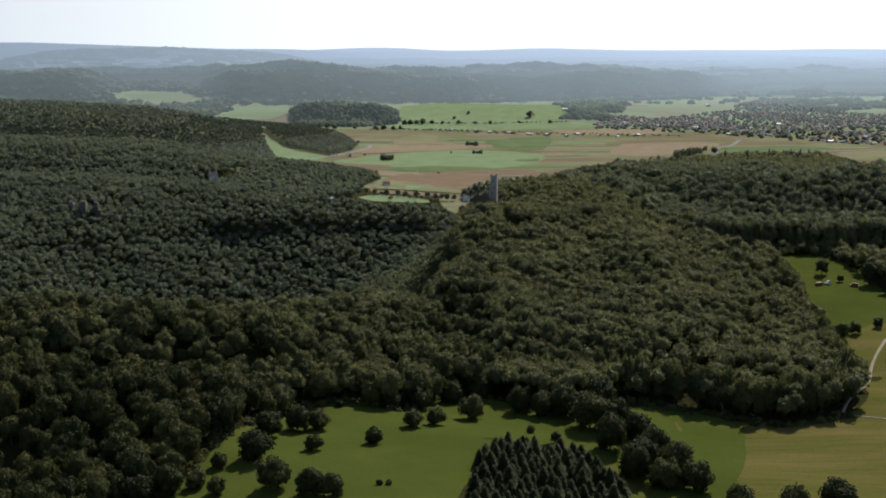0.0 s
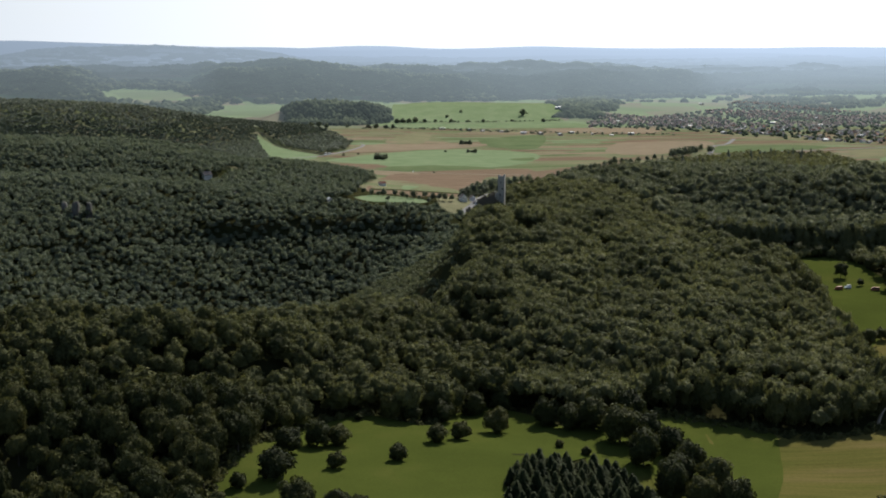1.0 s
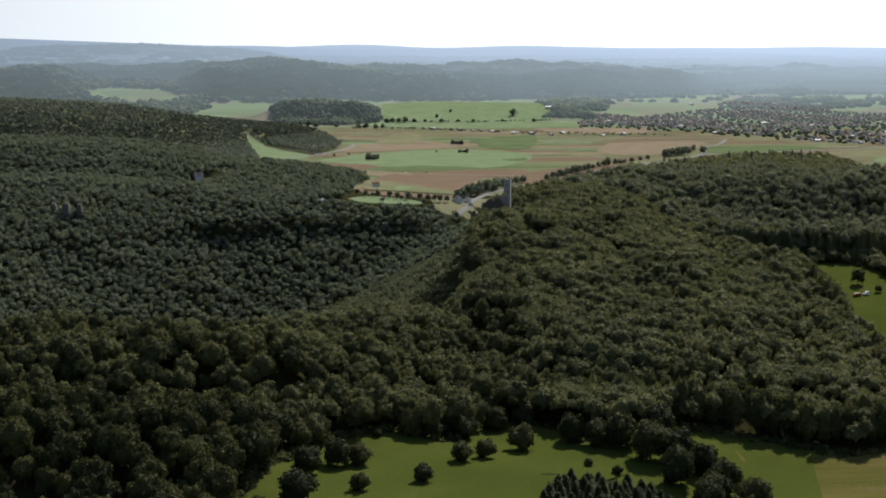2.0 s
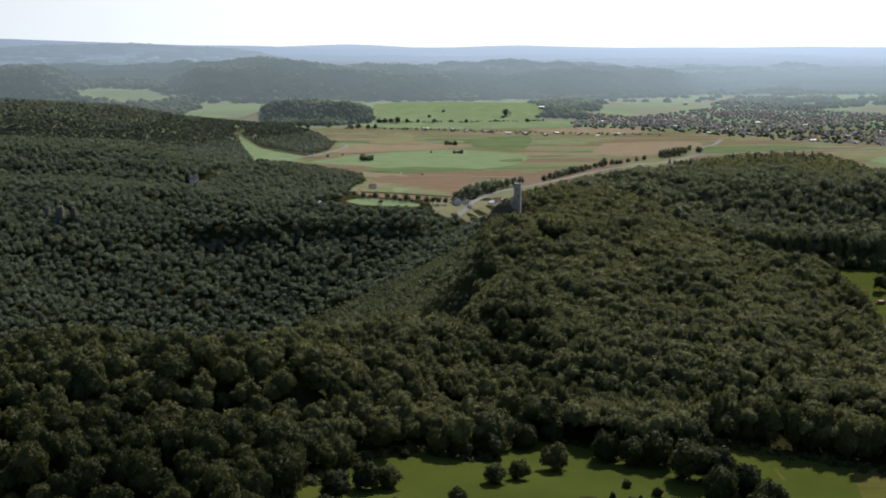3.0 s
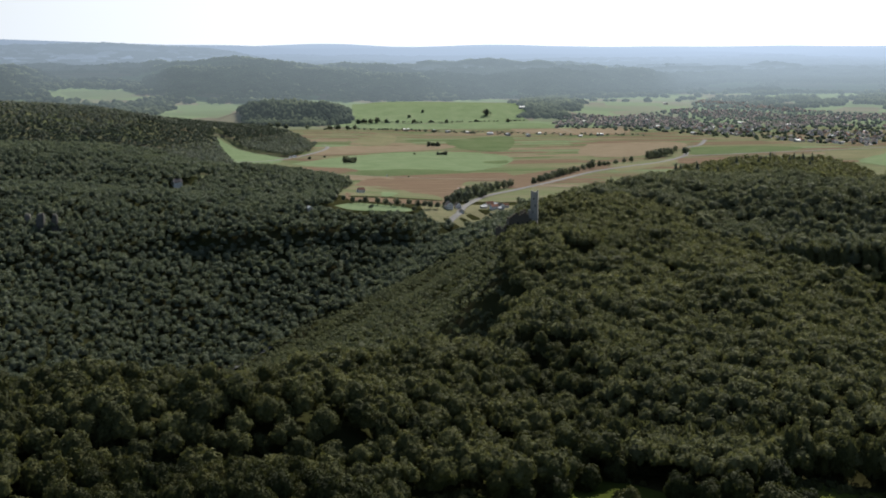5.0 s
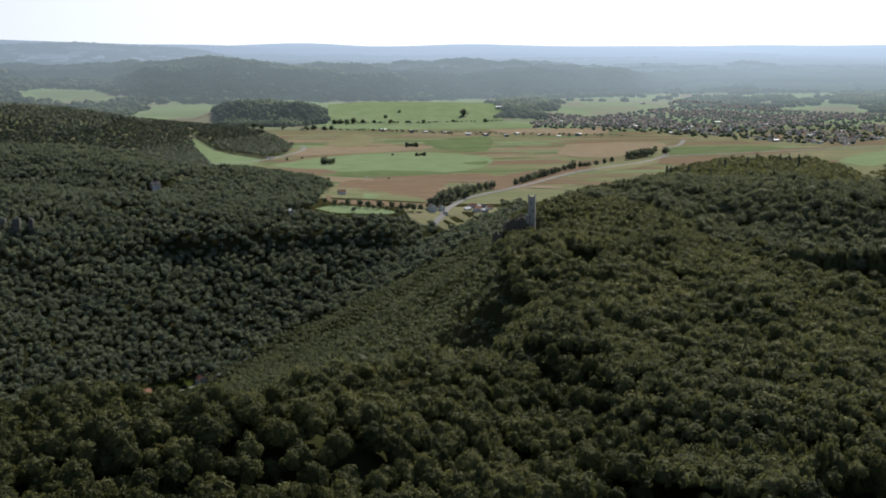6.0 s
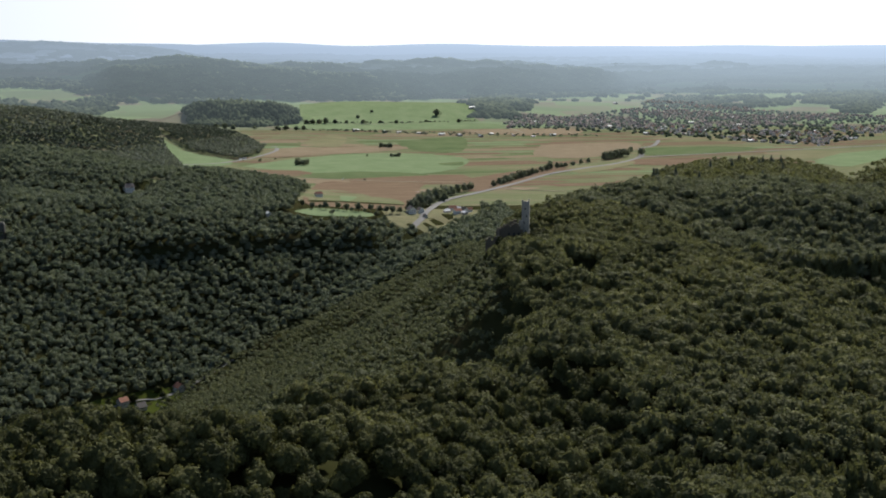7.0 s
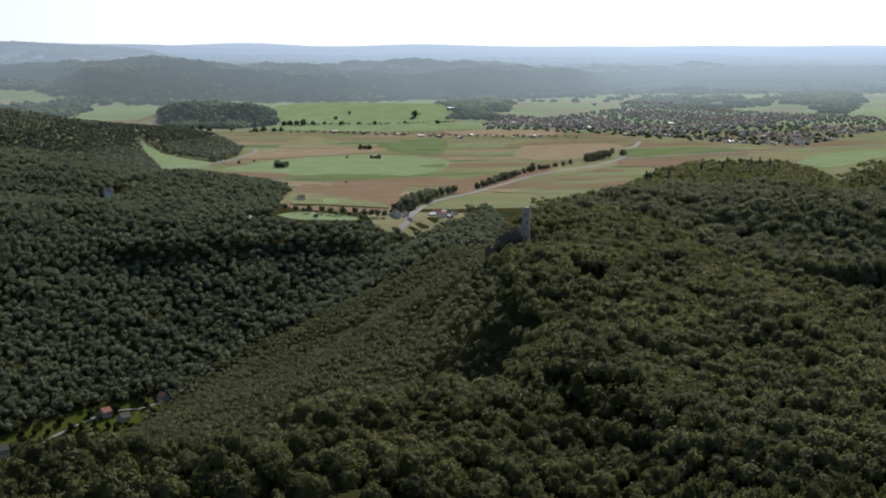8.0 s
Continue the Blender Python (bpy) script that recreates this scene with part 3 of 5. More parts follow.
ribbon("track", [(560, 4150), (555, 4300), (548, 4443)], 9, TRACK, "pale track leading up to the town", 1.2, "track")
ribbon("track", [(222, 676), (234, 704), (261, 749), (276, 785), (300, 830)], 1.7, TRACK, "pale gravel track along the wood's edge", 0.75, "track")
ribbon("track", [(227, 682), (260, 668), (330, 640)], 1.4, TRACK, "pale gravel track across the grass", 0.75, "track")
ribbon("road", [(-560, 1420), (-451, 1586), (-402, 1660), (-348, 1722), (-291, 1752), (-230, 1830)], 6, ROAD, "valley road past village houses", 0.5)


# ---- trees ----
def ball(level):
    """Vertices and triangles of an icosphere of radius 1."""
    bm = bmesh.new()
    bmesh.ops.create_icosphere(bm, subdivisions=level, radius=1)
    v = np.array([p.co for p in bm.verts])
    t = np.array([[p.index for p in f.verts] for f in bm.faces])
    bm.free()
    return v, t


BALLS = {n: ball(n) for n in (1, 2, 3)}


def crown_of(seed, level, leaves, size, lumps=9, squash=1.05, low=-0.45):
    """A broadleaf crown of radius about 1: rounded boughs that bulge out of one another, with leaf sprays set over them."""
    r = np.random.RandomState(seed)
    k = np.arange(lumps) + 0.5
    up, turn = 1 - 1.75 * k / lumps, k * 2.39996
    way = np.stack([np.sqrt(1 - up * up) * np.cos(turn), np.sqrt(1 - up * up) * np.sin(turn), up], 1) + r.normal(0, 0.22, (lumps, 3))
    way /= np.linalg.norm(way, axis=1)[:, None]
    heart = way * r.uniform(0.46, 0.76, (lumps, 1))
    bough = r.uniform(0.24, 0.40, lumps)

    def skin(d):
        along_it = d @ heart.T
        under = bough ** 2 - (heart ** 2).sum(1) + along_it ** 2
        out = np.where(under > 0, along_it + np.sqrt(np.maximum(under, 0)), 0.56)
        return np.maximum(out.max(1), 0.56), out.argmax(1)

    v, t = BALLS[level]
    keep = (v[t].mean(1)[:, 2] > low)
    t = t[keep]
    used, t = np.unique(t, return_inverse=True)
    v, t = v[used], t.reshape(-1, 3)
    core = v * (skin(v)[0] * r.uniform(0.86, 0.96, len(v)))[:, None]
    d = r.normal(size=(leaves * 3, 3))
    d /= np.linalg.norm(d, axis=1)[:, None]
    d = d[d[:, 2] > low][:leaves]
    far, which = skin(d)
    at = d * (far * r.uniform(0.90, 1.07, len(d)))[:, None]
    up = at - heart[which] * 0.8
    up /= np.linalg.norm(up, axis=1)[:, None]
    up += r.normal(0, 0.42, d.shape)
    up /= np.linalg.norm(up, axis=1)[:, None]
    a = np.cross(up, r.normal(size=d.shape))
    a /= np.linalg.norm(a, axis=1)[:, None]
    b = np.cross(up, a)
    k = size * r.uniform(0.5, 1.3, (len(d), 1))
    fan = np.stack([at - a * k - b * k * 0.6, at + a * k - b * k * r.uniform(0.2, 0.8, (len(d), 1)), at + b * k * r.uniform(0.7, 1.3, (len(d), 1)) + up * k * 0.15], 1).reshape(-1, 3)
    i = np.arange(len(d))[:, None] * 3 + len(core)
    verts = np.concatenate([core, fan])
    verts[:, 2] *= squash
    return verts, np.concatenate([t, i + [0, 1, 2]])


def fir_of(seed, tiers, sides):
    """A conifer of height 1 and half width about 0.2: tiers of drooping, ragged boughs."""
    r = np.random.RandomState(seed)
    verts, tris = [], []
    for k in range(tiers):
        h = 0.16 + 0.80 * k / tiers
        wide = 0.21 * (1 - h) ** 0.8 + 0.015
        top = len(verts)
        verts.append((0, 0, min(h + 0.26 * (1 - 0.5 * h), 1.0)))
        turn = r.uniform(0, 6.28)
        for s in range(sides):
            for f, rr in ((0.0, 1.0), (0.5, 0.55)):
                w = 2 * math.pi * (s + f) / sides + turn
                q = wide * rr * r.uniform(0.8, 1.2)
                verts.append((q * math.cos(w), q * math.sin(w), h + r.uniform(-0.03, 0.02) + (0.05 if f else 0)))
        for s in range(sides * 2):
            tris.append((top, top + 1 + s, top + 1 + (s + 1) % (sides * 2)))
    return np.array(verts), np.array(tris)


def plant(name, kinds, x, y, wide, tall, mat, label, category, seed, sink=0.2):
    """Many trees in one mesh: each a kind of crown, turned, sized and set on the ground."""
    r = np.random.RandomState(seed)
    X, Y, Z, s = squeeze(x, y, height(x, y))
    which = r.randint(0, len(kinds), len(x))
    V, T, tones, base = [], [], [], 0
    tone = np.clip(r.beta(2.0, 2.4, len(x)) + 0.16 * waves(x, y, 70, 8) + 0.10 * waves(x, y, 300, 9), 0, 1)
    for k, (v, t) in enumerate(kinds):
        pick = np.nonzero(which == k)[0]
        if not len(pick):
            continue
        a = r.uniform(0, 6.283, len(pick))
        c, sn = np.cos(a)[:, None], np.sin(a)[:, None]
        w, h = (wide[pick] * s[pick])[:, None], (tall[pick] * s[pick])[:, None]
        px = (v[None, :, 0] * c - v[None, :, 1] * sn) * w + X[pick][:, None]
        py = (v[None, :, 0] * sn + v[None, :, 1] * c) * w + Y[pick][:, None]
        if sink is None:
            pz = v[None, :, 2] * h + Z[pick][:, None]
        else:
            pz = (v[None, :, 2] - v[:, 2].max()) * np.maximum(w * r.uniform(0.85, 1.15, (len(pick), 1)), h * sink) + h + Z[pick][:, None]
        V.append(np.stack([px, py, pz], -1).reshape(-1, 3))
        T.append((t[None] + (np.arange(len(pick)) * len(v))[:, None, None] + base).reshape(-1, 3))
        tones.append(np.repeat(tone[pick], len(v)))
        base += len(pick) * len(v)
    me = smooth(mesh_of(name, np.concatenate(V), np.concatenate(T), mat, tone=np.concatenate(tones)))
    return tagged(new(name, me), label, category, kind="stuff")


def scatter(x0, x1, y0, y1, gap, seed):
    """Points about gap metres from each other, jittered off a grid."""
    r = np.random.RandomState(seed)
    gx, gy = np.meshgrid(np.arange(float(x0), x1, gap), np.arange(float(y0), y1, gap * 0.9))
    gx[1::2] += gap / 2
    return (gx + r.uniform(-0.36, 0.36, gx.shape) * gap).ravel(), (gy + r.uniform(-0.36, 0.36, gx.shape) * gap).ravel()


TOWER_AT = (50.0, 1212.0)
GLADE = [(143, 1282), (148, 1302), (166, 1308), (163, 1288)]
VILLAGE = [(-640, 1380), (-500, 1580), (-395, 1700), (-300, 1765), (-280, 1745), (-345, 1660), (-420, 1530), (-560, 1320)]
COURT = [(46, 1024), (48, 1064), (80, 1064), (80, 1024)]
TERRACE = [(-165, 2140), (-150, 2240), (-125, 2480), (20, 2480), (25, 2160), (-110, 2120)]
ROAD_END = [(0, 2140), (10, 2260), (200, 2260), (160, 2160), (80, 2120)]
CONIFERS = [(12, 480), (16, 556), (28, 580), (48, 584), (72, 574), (84, 545), (80, 490), (30, 470)]


def wooded(x, y):
    """Where the continuous beech wood stands."""
    w = (y > 300) & (y < 2460)
    for open_land in (MEADOW_EDGE, FIELD_EDGE, CLEARING, GLADE, VILLAGE, COURT, TERRACE, ROAD_END, CONIFERS, PLAIN_EDGE):
        w &= ~inside(x, y, open_land)
    w &= ~((x > -30) & (y < 660) & (x < 95))                       # scattered trees below the saddle
    w &= ~((x > 85) & (y < 654))
    w &= ~((x > 300) & (y < 900))
    w &= ~((x > 252) & (y < 850))
    w &= ~((np.abs(x - TOWER_AT[0] + 13) < 20) & (np.abs(y - TOWER_AT[1]) < 11))   # the castle's rock
    w &= (np.sin(x * 12.9898 + y * 78.233) * 43758.5453) % 1 > 0.025  # gaps where a tree has fallen
    return w


# foot of the ridge, where old tall trees rise as a wall behind a shallow trough
WALL = [(560, 1070, 0), (470, 1082, 0), (340, 1092, 0), (300, 1102, 0), (262, 1112, 0), (224, 1155, 0), (192, 1222, 0), (172, 1292, 0), (110, 1330, 0)]


def stand(x, y):
    """How tall the wood on the castle hill grows: old trees round the court and over the ridge, younger ones on the slope and in the trough."""
    d, _ = spine(x, y, WALL)
    front = left_of(x, y, WALL)
    tall = np.where(front, np.where((d < 60) & (x > 225), 11.0, 20.5), 26.0)
    tall = np.where(front & (y > 1066 + 0.12 * np.abs(x - 90)) & (x > 30 - 0.25 * (y - 1066)) & (x < 165), 24.0, tall)
    near = np.exp(-((x - 36) ** 2 + (y - 1186) ** 2) / 42 ** 2)
    return tall - 11 * near


FLANK_TOP = [(-110, 880, 0), (-40, 925, 0), (5, 1000, 0), (18, 1180, 0), (45, 1290, 0), (105, 1370, 0), (150, 1500, 0), (130, 1900, 0)]


def flank(x, y):
    """The steep valley side below the castle, with its close young growth."""
    return (y > 880) & (y < 1900) & left_of(x, y, FLANK_TOP) & ~left_of(x, y, VALLEY)


sheet("meadow", GLADE, MEADOW, "small grass glade inside the wood", 0.3, 8, "meadow")
sheet("meadow", VILLAGE, MEADOW, "grass strip along the valley floor by the village", 0.2, 12, "meadow")
sheet("meadow", ROAD_END, CROPS["olive"], "rough grass around the houses at the plateau's edge", 0.2, 12, "meadow")

HIGH = [crown_of(n, 3, 1300, 0.085, 26, 1.05, -0.7) for n in range(6)]
MIDDLE = [crown_of(20 + n, 2, 200, 0.125, 17, 1.0, -0.3) for n in range(8)]
LOW_KINDS = [crown_of(40 + n, 1, 58, 0.19, 12, 1.0, -0.35) for n in range(6)]
TINY = [crown_of(60 + n, 1, 18, 0.26, 7, 0.9, 0.0) for n in range(6)]
FIRS = [fir_of(n, 8, 7) for n in range(4)]

x, y = scatter(-400, 60, 420, 860, 10.3, 1)
keep = wooded(x, y) & (y < 860 - 0.1 * x) & (x < 30) & (x > -0.38 * y - 40)
x, y = x[keep], y[keep]
single = (y < 625) & (x > -215) & (x < -60)                        # the trees in the foreground stand singly
NEAR_TREES = list(zip(x[single], y[single]))
x, y = x[~single], y[~single]
r = np.random.RandomState(1)
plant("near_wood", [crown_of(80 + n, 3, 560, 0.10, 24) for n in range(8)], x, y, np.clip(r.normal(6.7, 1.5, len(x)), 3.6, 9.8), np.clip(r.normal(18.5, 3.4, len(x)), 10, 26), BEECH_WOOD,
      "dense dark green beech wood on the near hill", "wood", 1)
x, y = scatter(-150, 620, 640, 1480, 8.9, 2)
keep = wooded(x, y) & ~((y < 860 - 0.1 * x) & (x < 30)) & (x > -150) & (x < 0.36 * y + 40) & ~flank(x, y)
x, y = x[keep], y[keep]
back = ~left_of(x, y, WALL)
r = np.random.RandomState(74)
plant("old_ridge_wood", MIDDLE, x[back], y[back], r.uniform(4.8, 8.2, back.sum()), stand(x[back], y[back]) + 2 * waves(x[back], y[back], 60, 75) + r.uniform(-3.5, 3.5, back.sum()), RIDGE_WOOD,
      "tall old wood over the long ridge, paled by haze", "wood", 74)
x, y = x[~back], y[~back]
r = np.random.RandomState(2)
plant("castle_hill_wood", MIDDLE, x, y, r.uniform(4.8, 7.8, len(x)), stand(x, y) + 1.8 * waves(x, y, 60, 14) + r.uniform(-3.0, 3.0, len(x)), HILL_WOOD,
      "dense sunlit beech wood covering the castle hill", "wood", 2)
x, y = scatter(-200, 900, 1480, 2350, 11.5, 3)
keep = wooded(x, y) & (height(x, y) > -200) & ((x > 200 + (y - 1480) * 0.1) | (y < 1800)) & (x < 0.38 * y + 40) & ~flank(x, y)
x, y = x[keep], y[keep]
r = np.random.RandomState(3)
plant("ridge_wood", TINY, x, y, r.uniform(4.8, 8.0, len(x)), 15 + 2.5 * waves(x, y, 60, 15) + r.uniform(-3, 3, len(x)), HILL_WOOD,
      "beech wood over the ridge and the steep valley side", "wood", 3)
x, y = scatter(-1300, 200, 830, 2950, 10.0, 4)
keep = ((wooded(x, y) & ~((x > -200) & (y < 1800) & (y > 1480)) & ((x < -150) | (y > 1480)) & ~(y < 860 - 0.1 * x)) | ((y >= 2460) & ~inside(x, y, PLAIN_EDGE))) & (x > -60 - 0.385 * y) & ((y > 1250) | (x > -360)) & ~flank(x, y) & ((y < 2620) | (x > -430))
x, y = x[keep], y[keep]
r = np.random.RandomState(4)
plant("valley_wood", LOW_KINDS, x, y, r.uniform(5.0, 8.6, len(x)), np.where((x > -200) & (x < 60) & (y > 2080) & (y < 2160), 6.5, 15 + 2.5 * waves(x, y, 60, 16)) + r.uniform(-3, 3, len(x)), HAZED_VALLEY,
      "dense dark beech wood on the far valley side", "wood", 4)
x, y = scatter(-420, 160, 880, 1880, 7.2, 71)
keep = wooded(x, y) & flank(x, y) & (height(x, y) > -168)
x, y = x[keep], y[keep]
r = np.random.RandomState(72)
plant("slope_wood", TINY, x, y, r.uniform(3.2, 5.2, len(x)), 12 + 1.5 * waves(x, y, 60, 73) + r.uniform(-2, 2.5, len(x)), YOUNG_WOOD,
      "close young beech growth on the steep valley side", "wood", 72)


def along(line, gap, seed, off=3.0):
    """Spots every gap metres beside a line, jittered."""
    r = np.random.RandomState(seed)
    p = curve_through(line, gap)[:, :2]
    return p[:, 0] + r.uniform(-off, off, len(p)), p[:, 1] + r.uniform(-off, off, len(p))


# low growth that closes the wood's edges down to the grass
ex, ey = [], []
for line in (MEADOW_EDGE[1:10], CLEARING[:3], [(-30, 668), (10, 712), (60, 700), (95, 692), (138, 688), (166, 674), (191, 662), (226, 676)], [(-50, 668), (-20, 690), (20, 720), (80, 704)]):
    for k in range(2):
        px, py = along(line, 4.2, len(ex) + 60, 2.2)
        ex.append(px), ey.append(py + 3.0 + 3.0 * k)
x, y = np.concatenate(ex), np.concatenate(ey)
keep = ~inside(x, y - 5.0, MEADOW_EDGE) | (np.arange(len(x)) % 3 > 0)
x, y = x[keep], y[keep]
r = np.random.RandomState(13)
wide = r.uniform(2.0, 4.6, len(x))
plant("edge_growth", [crown_of(100 + n, 1, 190, 0.19, 10, 1.1, -0.8) for n in range(4)], x, y, wide, wide * 1.0, BEECH_WOOD, "low bushes and branches along the wood's edge", "bushes", 13)
def wood_edge(lines, mat, label, seed):
    """Rows of tall trees, leafy down to the ground, along the edges of a wood."""
    ex, ey = [], []
    for line in lines:
        px, py = along(line, 6.2, len(ex) + 160 + seed, 2.4)
        ex.append(px), ey.append(py)
    x, y = np.concatenate(ex), np.concatenate(ey)
    r = np.random.RandomState(seed)
    plant("wood_edge", [crown_of(120 + seed + n, 2, 500, 0.10, 24, 1.0, -0.97) for n in range(5)], x, y, r.uniform(4.0, 6.4, len(x)), r.uniform(20, 28, len(x)), mat, label, "trees", seed, 0.52)


FIELD_LINE = [(20, 728), (60, 716), (95, 708), (138, 704), (166, 692), (192, 680), (224, 694), (244, 730), (247, 775), (256, 815)]
# these rows take darker leaves than the hill: front-side shade put into colour
wood_edge([FIELD_LINE, [(x - 2, y + 8) for x, y in FIELD_LINE], [(258, 880), (264, 940), (268, 1010)]], BEECH_WOOD, "tall beeches beside the field, darkened as the wood's shaded front", 14)
wood_edge([[(x, y + 4) for x, y, _ in WALL[:6]], [(x + 1, y + 9) for x, y, _ in WALL[:6]], [(58, 1070), (80, 1074), (110, 1074), (140, 1082), (170, 1100)]], HILL_WOOD,
          "tall leafy trees branched to the ground along the ridge's foot", 15)
TAIL_WOOD = [(-720, 3400), (-560, 3660), (-520, 3650), (-290, 3245), (-248, 3420), (-238, 3560), (-300, 3800), (-450, 4050), (-720, 4050)]
x, y = scatter(-1900, -180, 2950, 4060, 12.0, 5)
keep = ((x < -84 - (0.109 + 0.0165 * (y - 3000) / 670) * (y - 122)) & (y < 3800)) | inside(x, y, TAIL_WOOD) & ~inside(x, y, FIELDS[13][1]) & (x > -100 - 0.39 * y)
x, y = x[keep], y[keep]
r = np.random.RandomState(5)
dark = (0.5 * waves(x, y, 260, 17) + 0.02 * (74 - height(x, y)) > 0.1) & (height(x, y) > 14)
plant("far_wood", TINY, x[~dark], y[~dark], r.uniform(6.5, 9.5, (~dark).sum()), r.uniform(13, 20, (~dark).sum()), HAZED_PLAIN, "wood paled by haze on a hill beside the plain", "wood", 5)
plant("spruce_wood", TINY, x[dark], y[dark], r.uniform(6.5, 9, dark.sum()), r.uniform(15, 22, dark.sum()), FIR_WOOD, "dark spruce wood on a hill beside the plain", "wood", 7)
r = np.random.RandomState(9)
x, y = scatter(230, 620, 1270, 2120, 26, 9)
keep = (r.uniform(0, 1, len(x)) < 0.05) | ((np.hypot((x - 561) / 1.4, y - 2071) < 46) & (r.uniform(0, 1, len(x)) < 0.9))
keep &= (height(x, y) > 60)
x, y = x[keep], y[keep]
plant("ridge_spruces", FIRS, x, y, r.uniform(22, 32, len(x)), r.uniform(20, 27, len(x)), FIR_WOOD, "dark spruces rising above the beech wood", "trees", 8, None)
KNOLL_WOOD = [(-520, 4600), (-600, 5050), (-420, 5400), (-200, 5320), (-150, 4700), (-300, 4540)]


# ---- single trees ----
def trunk_mesh(name, tall, thick, seed, limbs=4):
    """A tapered trunk with a few rising limbs."""
    r = random.Random(seed)
    bm = bmesh.new()
    lean = (r.uniform(-0.4, 0.4), r.uniform(-0.4, 0.4))
    tube(bm, [(0, 0, -1.0, thick * 1.5), (0, 0, 0.6, thick), (lean[0] * 0.5, lean[1] * 0.5, tall * 0.5, thick * 0.75), (lean[0], lean[1], tall, thick * 0.3)], 7)
    for k in range(limbs):
        w, z = 2 * math.pi * k / limbs + r.uniform(-0.4, 0.4), tall * r.uniform(0.40, 0.62)
        rise, out = tall * r.uniform(0.22, 0.34), tall * r.uniform(0.16, 0.24)
        tube(bm, [(0, 0, z, thick * 0.4), (out * 0.55 * math.cos(w), out * 0.55 * math.sin(w), z + rise * 0.5, thick * 0.28), (out * math.cos(w), out * math.sin(w), z + rise, thick * 0.1)], 5)
    me = bpy.data.meshes.new(name)
    bm.to_mesh(me)
    bm.free()
    me.materials.append(BARK)
    return me


def tree(name, crown, tall, wide, stem, mat, label, group, seed):
    """A broadleaf tree: an Empty at its foot, a trunk and a crown."""
    v, t = crown
    foot = tagged(new(name), label, "tree", group)
    child("trunk", trunk_mesh("trunk", tall * 0.72, 0.022 * tall, seed), foot)
    v = v * (wide, wide, wide)
    v[:, 2] *= (tall - stem) / (v[:, 2].max() - v[:, 2].min())
    v[:, 2] += tall - v[:, 2].max()
    child("crown", smooth(mesh_of("crown", v, t, mat)), foot, "dense mass of green leaves")
    return foot


def fir(name, shape, tall, mat, label, group, seed):
    v, t = shape
    foot = tagged(new(name), label, "tree", group)
    child("trunk", trunk_mesh("trunk", tall * 0.8, 0.014 * tall, seed, 0), foot)
    child("crown", mesh_of("crown", v * (tall * 2.3, tall * 2.3, tall), t, mat), foot, "dark tiers of drooping needle boughs")
    return foot


MODELS = []


def set_at(first, spots, seed, size=None):
    """Copies of the models in first at each spot (x, y, half width), turned and sized."""
    r = random.Random(seed)
    MODELS.extend(ob for ob, _ in first if ob not in MODELS)
    for n, (x, y, *w) in enumerate(spots):
        ob, unit = first[n % len(first)]
        X, Y, Z, s = [float(q) for q in squeeze(x, y, height(x, y))]
        k = s * ((w[0] / unit) if w else r.uniform(*size))
        copy_thing(ob, Matrix.Translation((X, Y, Z)) @ Matrix.Rotation(r.uniform(0, 6.28), 4, "Z") @ Matrix.Diagonal((k, k, k * r.uniform(0.9, 1.12), 1)))


SHRUB = [(tree("shrub", crown_of(200 + n, 3, 1000, 0.09, 24, 1.0, -0.85), 9.6, 5.0, 0.2, BEECH, "round dark green bush standing in short grass", "bushes on the meadow", n), 5.1) for n in range(5)]
set_at(SHRUB, [(-72, 602, 7.0), (-62, 607, 6.5), (-60, 566, 4.6), (-33, 582, 4.6), (-85, 548, 8.4), (-84, 586, 7.3), (-15, 614, 6.0), (-3, 622, 5.2), (16, 644, 7.2), (-55, 650, 2.7),
               (45, 619, 2.4), (57, 610, 2.7), (-72, 513, 8.2), (-55, 505, 7.3), (-46, 502, 6.0), (-27, 516, 1.6), (-23, 516, 1.6), (-28, 656, 6.4), (-12, 660, 7.0), (-128, 506, 7.4), (-117, 513, 7.0), (-106, 519, 5.0), (-96, 511, 4.4), (-100, 540, 4.2)], 1)
HEDGE = [(tree("hedge_tree", crown_of(220 + n, 3, 1100, 0.085, 26, 1.1, -0.85), 13.5, 6.4, 0.5, BEECH, "full leafy tree at a meadow's edge", "trees along the meadow's edge", 20 + n), 5.3) for n in range(5)]
set_at(HEDGE, [(42, 660, 5.8), (54, 652, 6.2), (66, 652, 7.0), (77, 634, 8.6), (85, 663, 8.4), (91, 636, 7.6), (100, 622, 6.8), (106, 602, 6.6), (112, 578, 7.6), (118, 560, 6.8),
               (104, 566, 6.8), (131, 530, 6.4), (154, 526, 6.0), (174, 528, 7.2), (98, 590, 7.1), (5, 682, 5.7), (-39, 656, 5.2), (70, 672, 7.0), (60, 690, 6.4), (84, 605, 7.2), (92, 575, 7.0)], 2)
r = random.Random(8)
GLEN = [(tree("glen_tree", crown_of(240 + n, 3, 300, 0.10, 18, 1.05, -0.85), 11, 5.4, 0.6, BEECH, "spreading green tree in a grass clearing", "trees in the clearing", 40 + n), 5.8) for n in range(3)]
set_at(GLEN, [(312, 1018, 7.2), (342, 1041, 5.5), (320, 994, 3.6), (340, 982, 9.6), (304, 858, 4.6), (271, 834, 7.0), (265, 838, 5.2), (284, 845, 5.6), (290, 790, 4.2), (298, 1090, 6.7),
              (313, 1084, 6.1), (274, 1084, 6.6), (365, 1042, 9.0), (337, 1066, 4.6), (352, 1010, 6.0), (358, 960, 7.0)], 3)

